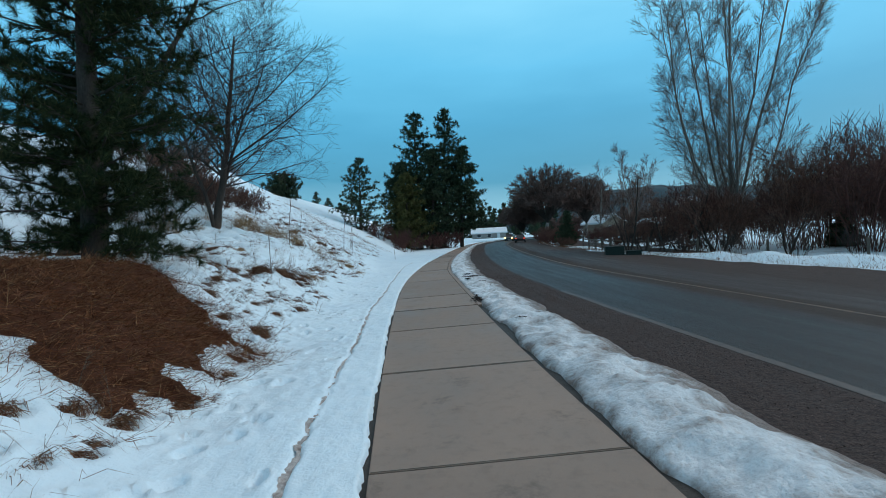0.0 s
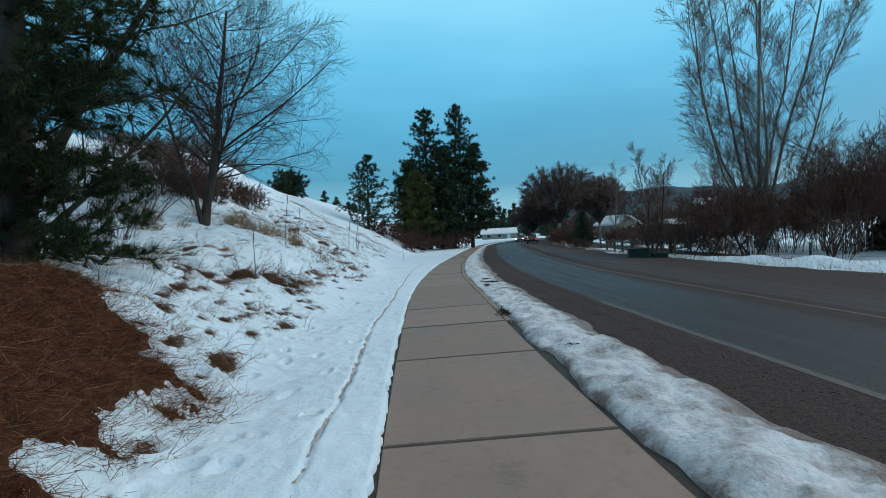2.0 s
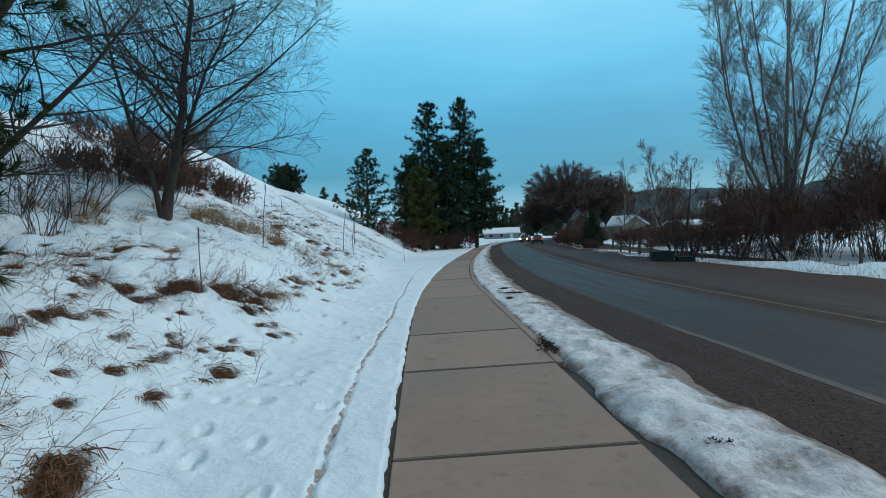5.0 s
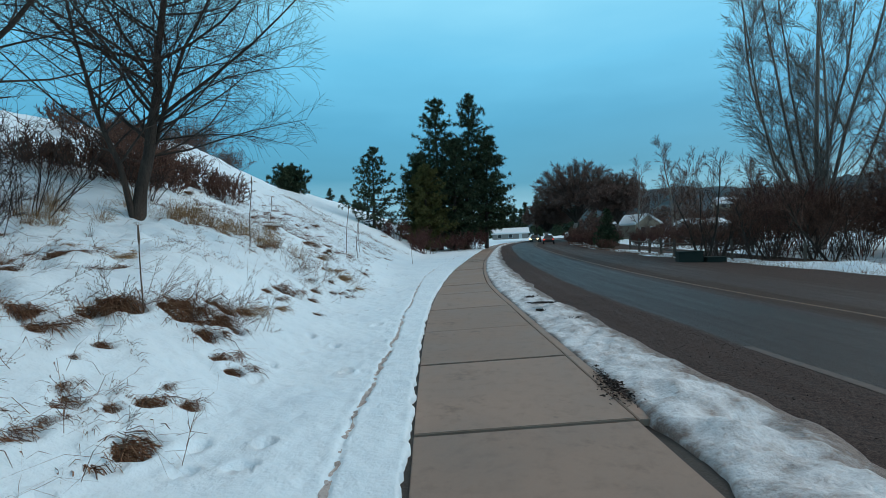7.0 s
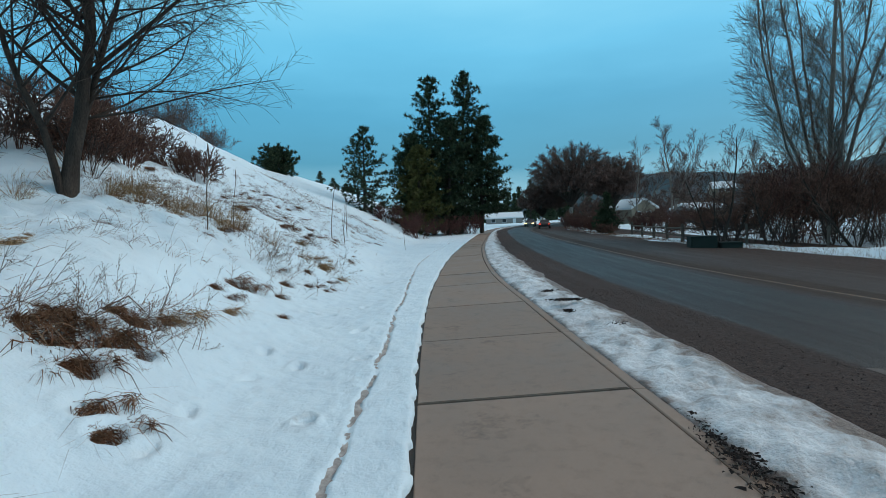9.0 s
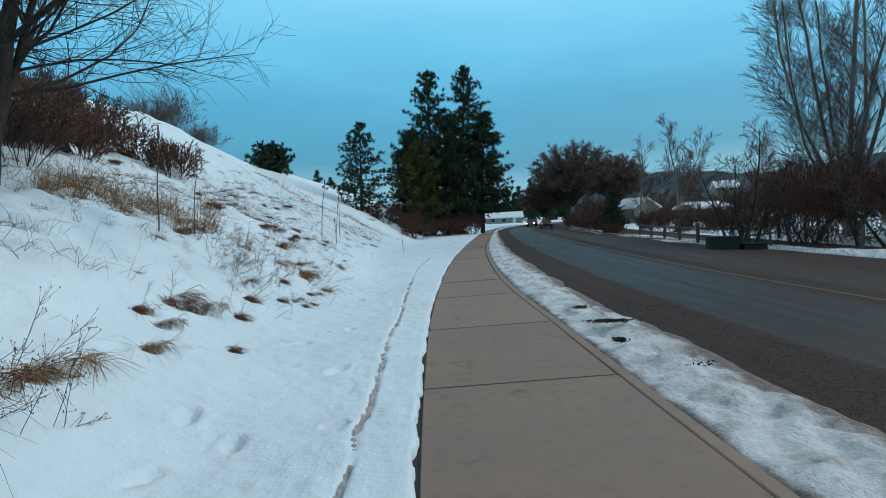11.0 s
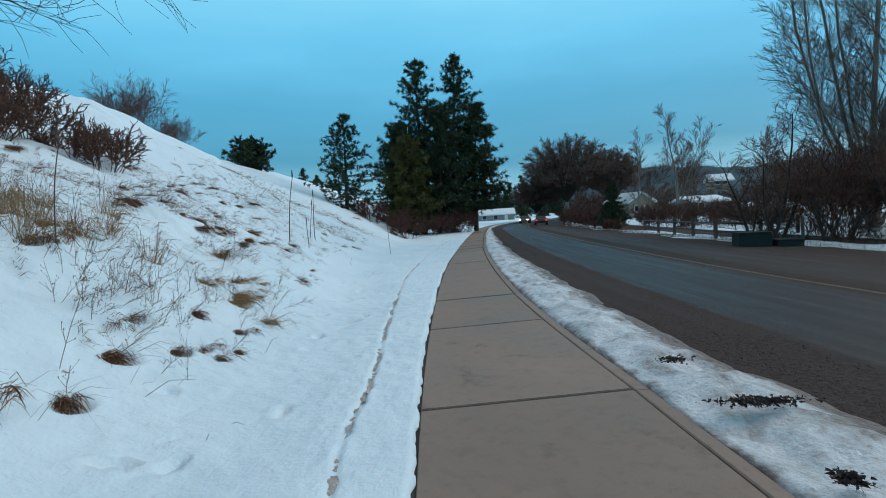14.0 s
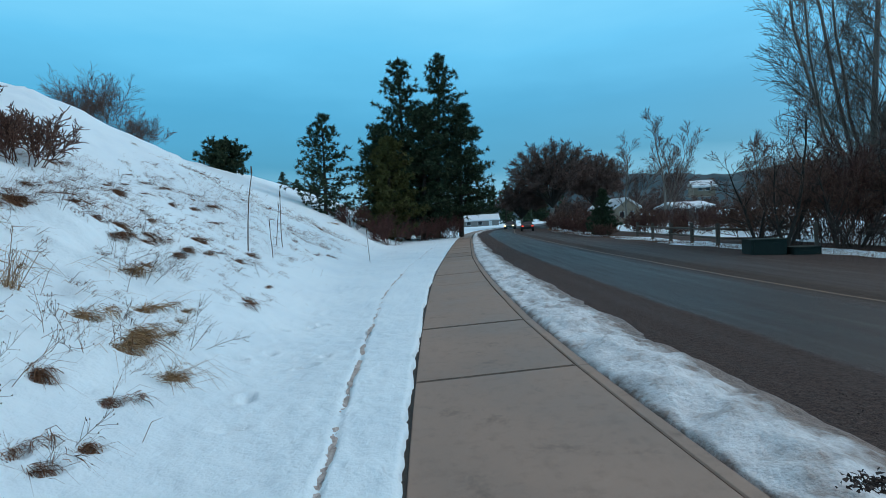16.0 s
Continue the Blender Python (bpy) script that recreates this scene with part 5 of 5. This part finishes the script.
def weed_mesh(seed, h, sprigs, droop):
    rng = np.random.default_rng(seed)
    s = Sticks()
    for k in range(1):
        bp, br = bough(rng, (rng.normal(0, 0.03), rng.normal(0, 0.03), -0.05), (rng.normal(0.35, 0.3), rng.normal(0, 0.3), 1), h * rng.uniform(0.7, 1.1), 0.0035, 6, 0.06, -droop, 0.0018)
        s.run(bp, br)
        q = np.array(bp)
        for j in range(sprigs):
            i = int(rng.integers(2, 6))
            d = sideways(rng, q[i + 1] - q[i] if i < 6 else q[i] - q[i - 1], rng.uniform(0.4, 0.9))
            tp, tr = bough(rng, q[i], d, h * rng.uniform(0.1, 0.3), 0.002, 3, 0.12, 0.02, 0.0012)
            s.run(tp, tr)
            e = np.array(tp[-1])
            s.run([e, e + np.array([0, 0, 0.012])], [0.006, 0.003])
    return s.mesh("weed", 3)


def place_weeds():
    rng = np.random.default_rng(15)
    kinds = []
    for k in range(8):
        me = weed_mesh(500 + k, 0.6, 9 + 2 * (k % 3), 0.05)
        me.materials.append(STALK if k % 2 else GRASS_BROWN)
        kinds.append(me)
    spots = scatter(21, 26, 9, 26, 0.8, 5) + scatter(22, 80, 20, 48, 0.5, 9) + [(x, y, 0.75 * s) for x, y, s in TUFTS[:N_CLUMPS:2]]
    clumps = ((-5.1, 17.9, 48), (-4.6, 17.5, 40), (-4.3, 19.2, 18), (-5.6, 21.2, 16), (-3.9, 17.2, 10), (-3.7, 11.6, 44), (-4.0, 12.2, 26), (-4.2, 10.7, 22), (-3.5, 12.0, 22), (-5.8, 21.7, 14), (-4.3, 19.4, 12), (-2.6, 9.0, 6), (-2.5, 6.8, 7), (-7.3, 21.4, 14), (-4.7, 10.1, 10))
    spots += [(cx + 0.36 * math.sin(k * 1.9 + cy), cy + 0.45 * math.sin(k * 3.1 + cx), 0.62 + 0.25 * math.sin(k * 5.0)) for cx, cy, m in clumps for k in range(m)]
    far_v, far_f, count = [], [], 0
    for x, y, s in spots:
        me = kinds[int(rng.integers(0, 8))]
        m = pose(*on_ground(x, y, 0.02), 0, rng.uniform(0, 35), rng.uniform(-60, 60)) @ Matrix.Diagonal((s, s, s * rng.uniform(0.8, 1.4), 1))
        if y < 19.0:
            ob = new("dry_weed", me)
            ob.matrix_basis = m
            tagged(ob, "thin dry weed stalk with seed heads leaning over snow", "weed", "dry weeds on the bank")
            continue
        co, ring, turn = np.empty(len(me.vertices) * 3), np.empty(len(me.loops), np.int32), np.array(m)
        me.vertices.foreach_get("co", co)
        me.loops.foreach_get("vertex_index", ring)
        far_v.append(co.reshape(-1, 3) @ turn[:3, :3].T + turn[:3, 3])
        far_f.append(ring.reshape(-1, 4) + count)
        count += len(me.vertices)
    far = mesh_from("far_weeds", np.concatenate(far_v), np.concatenate(far_f))
    far.materials.append(STALK)
    tagged(new("far_weeds", far), "thin dry weed stalks scattered over the snowy hillside", "weed", kind="stuff")
    for x, y, h, r in ((-6.53, 27.07, 1.95, 0.016), (-6.86, 30.4, 1.6, 0.015), (-6.98, 30.2, 1.2, 0.012), (-6.35, 28.2, 0.85, 0.012), (-5.94, 17.3, 1.5, 0.012), (-5.75, 18.0, 1.15, 0.008), (-3.95, 11.0, 0.75, 0.009), (-4.9, 35.0, 1.2, 0.012)):
        bp, br = bough(rng, (0, 0, -0.1), (rng.normal(0.03, 0.04), 0, 1), h + 0.1, r, 7, 0.03, 0.01, r * 0.7)
        e = np.array(bp[-1])
        bp, br = bp + [e + np.array([0, 0, 0.05]), e + np.array([0, 0, 0.22])], br + [r * 1.6, r * 0.8]
        ob = new("mullein_stalk", tube("mullein_stalk", bp, br, 7))
        ob.data.materials.append(STALK)
        ob.matrix_basis = pose(*on_ground(x, y))
        tagged(ob, "tall dead mullein stalk standing in the snow", "weed", "mullein stalks")


def needle_litter():
    cell = 0.04
    xs, ys = np.arange(-7.4, -1.5, cell), np.arange(0.4, 7.6, cell)
    X, Y = np.meshgrid(xs, ys, indexing="ij")
    dx, dy = np.abs(X + 4.3) / 2.55, Y - 4.9
    q = np.where(dy < 0, np.maximum(dx, -dy / 2.05) ** 2, dx ** 1.2 + np.abs(dy / 2.4) ** 1.2) + 0.16 * fbm(X, Y, 0.9, 3, 81) + 0.20 * fbm(X, Y, 3.2, 4, 82)
    Z = ground_z(X, Y, True) + 0.10 * step(1.0, 0.5, q) + 0.012 + 0.05 * fbm(X, Y, 3.0, 4, 83) - 0.045 * step(0.75, 1.05, q)
    idx = np.arange(X.size).reshape(X.shape)
    keep = (q < 1.0)[:-1, :-1]
    f = np.stack([idx[:-1, :-1], idx[1:, :-1], idx[1:, 1:], idx[:-1, 1:]], -1)[keep]
    me = mesh_from("needle_litter", np.stack([X, Y, Z], -1).reshape(-1, 3), f)
    me.materials.append(LITTER_BED)
    root = new("needle_litter", me)
    tagged(root, "thick bed of fallen brown pine needles and dead grass on the bank", "litter", kind="stuff")
    rng = np.random.default_rng(19)
    sel, rim = np.argwhere(q < 1.05), np.argwhere((q > 0.75) & (q < 1.45))
    pick = np.concatenate([sel[rng.integers(0, len(sel), 46000)], rim[rng.integers(0, len(rim), 15000)]])
    base = np.stack([X[tuple(pick.T)], Y[tuple(pick.T)], Z[tuple(pick.T)]], 1) + rng.normal(0, 0.02, (len(pick), 3)) * [1, 1, 0.3]
    way = rng.normal(0, 1, base.shape) * [0.9, 0.9, 0.5] + [0.7, -0.45, 0.12]
    way /= np.linalg.norm(way, axis=1, keepdims=True)
    tip = base + way * rng.uniform(0.05, 0.30, (len(base), 1))
    tip[:, 2] = np.maximum(tip[:, 2], base[:, 2] - 0.06) + 0.012
    tagged(part("needle_layer", blades("needle_layer", base, tip, 0.0028), LITTER, root), kind="stuff")


def debris():
    rng = np.random.default_rng(25)
    for x, y, sx, sy, n, text in ((1.18, 10.9, 0.07, 0.26, 900, "clump of dark wet leaves by the kerb"), (0.98, 16.1, 0.14, 0.035, 700, "dark frozen leaves on the snow ridge"),
                                  (0.84, 15.1, 0.035, 0.03, 260, "small dark clod on the snow ridge"), (1.35, 14.2, 0.12, 0.04, 40, "scattered dark twigs on the snow ridge"),
                                  (1.9, 7.4, 0.06, 0.04, 60, "scattered dark twigs on the snow ridge"), (0.80, 17.1, 0.07, 0.04, 200, "dark frozen leaves on the snow ridge")):
        v = (x - WALK_L(y) - walk_width(y)) / max(float(ROAD_L(y) - WALK_L(y) - walk_width(y)), 0.3)
        z0 = 0.03 if v < 0.12 else 0.13
        base = np.stack([rng.normal(x, sx, n), rng.normal(y, sy, n), np.full(n, z0) + rng.uniform(0, 0.03, n)], 1)
        way = rng.normal(0, 1, (n, 3)) * [1, 1, 0.2]
        me = blades("debris", base, base + way * 0.018, rng.uniform(0.005, 0.012, n), np.tile([0, 0, 0.003], (n, 1)))
        me.materials.append(TWIG_DARK)
        tagged(new("leaf_debris", me), text, "debris")


def shoulder_gravel():
    """Loose grit on the muddy shoulder of the road."""
    rng = np.random.default_rng(53)
    n = 5200
    y = -1 + 20 * rng.random(n) ** 0.8
    a = rng.uniform(0.1, 1.25, n)
    x = ROAD_L(y) + a
    z = road_z(x, y) + 0.006 * fbm(x, y, 0.8, 3, 31) + 0.012 * step(1.1, 0.2, a) * fbm(x, y, 4, 2, 33)
    r = 0.003 + 0.008 * rng.random(n) ** 3
    arm = np.array([[1, 0, 0], [0, 1, 0], [-1, 0, 0], [0, -1, 0], [0, 0, 0.8], [0, 0, -0.8]])
    turn = rng.uniform(0, np.pi, n)
    c, q = np.cos(turn)[:, None], np.sin(turn)[:, None]
    px, py = arm[None, :, 0] * rng.uniform(0.7, 1.3, (n, 6)), arm[None, :, 1] * rng.uniform(0.7, 1.3, (n, 6))
    v = np.stack([x[:, None] + r[:, None] * (px * c - py * q), y[:, None] + r[:, None] * (px * q + py * c), z[:, None] + r[:, None] * (0.35 + arm[None, :, 2])], -1)
    f1 = np.array([[0, 1, 4], [1, 2, 4], [2, 3, 4], [3, 0, 4], [1, 0, 5], [2, 1, 5], [3, 2, 5], [0, 3, 5]])
    me = mesh_from("shoulder_gravel", v.reshape(-1, 3), ((np.arange(n) * 6)[:, None, None] + f1[None]).reshape(-1, 3), smooth=False)
    me.materials.append(GRIT)
    tagged(new("shoulder_gravel", me), "loose dark grit on the muddy road shoulder", "gravel", kind="stuff")


def loose_grass():
    """Single bent straws lying over the snow of the bank, thicker in some places."""
    rng = np.random.default_rng(33)
    n = 90000
    y = rng.uniform(1.5, 44, n)
    d = rng.uniform(-0.1, 8, n)
    x = FOOT(y) - d
    keep = rng.random(n) < np.clip(1.3 * fbm(x, y, 0.55, 3, 71) - 0.05, 0.006, 0.7) * (0.12 + 0.88 * step(0.5, 2.4, d)) * (0.8 + 0.2 * step(10, 17, y)) * (1 - 0.55 * step(20, 28, y))
    x, y = x[keep], y[keep]
    m = 1500
    cy = rng.uniform(5, 44, m)
    cx = FOOT(cy) - 0.5 - 7.5 * rng.random(m) ** 0.8
    pick = rng.random(m) < np.clip(0.5 + 1.3 * fbm(cx, cy, 0.4, 3, 73), 0.05, 1) * (0.2 + 0.8 * step(0.3, 2.0, FOOT(cy) - cx))
    cx, cy = np.repeat(cx[pick], 22), np.repeat(cy[pick], 22)
    run = rng.normal(0, 0.11, len(cx))
    x, y = np.concatenate([x, cx + run + rng.normal(0, 0.02, len(cx))]), np.concatenate([y, cy - 0.8 * run + rng.normal(0, 0.02, len(cx))])
    single = len(x) - len(cx)
    z = ground_z(x, y)
    base = np.stack([x, y, z - 0.01], 1)
    ln = np.concatenate([rng.uniform(0.1, 0.5, single), rng.uniform(0.06, 0.24, len(cx))])
    a = np.concatenate([rng.normal(-0.3, 0.9, single), rng.normal(-0.55, 0.45, len(cx))])
    up = np.concatenate([rng.random(single) ** 2, 0.45 * rng.random(len(cx)) ** 2])
    tip = base + np.stack([np.cos(a) * ln * (1 - 0.6 * up), np.sin(a) * ln * (1 - 0.6 * up), ln * up * 0.9], 1)
    tip[:, 2] = np.maximum(tip[:, 2], ground_z(tip[:, 0], tip[:, 1]) + 0.012)
    sag = np.zeros_like(base)
    sag[:, 2] = ln * 0.12 + 0.015
    me = blades("dry_straw", base, tip, rng.uniform(0.0013, 0.0032, len(x)), sag)
    me.materials.append(GRASS_BROWN)
    tagged(new("dry_straw", me), "thin dry straws scattered over the snowy bank", "grass", kind="stuff")
    y = rng.uniform(14, 100, 16000)
    x = ROAD_L(y) + road_width(y) + np.abs(rng.normal(0, 0.9, 16000)) - 0.3
    base = np.stack([x, y, ground_z(np.maximum(x, ROAD_L(y) + road_width(y) + 0.02), y) - 0.02], 1)
    tip = base + np.stack([rng.normal(0, 0.1, 16000), rng.normal(0, 0.1, 16000), rng.uniform(0.05, 0.28, 16000)], 1)
    me = blades("verge_grass", base, tip, 0.006)
    me.materials.append(GRASS_BROWN)
    tagged(new("verge_grass", me), "dead brown grass along the far road edge", "grass", kind="stuff")


place_tufts()
loose_grass()
place_weeds()
needle_litter()
debris()
shoulder_gravel()
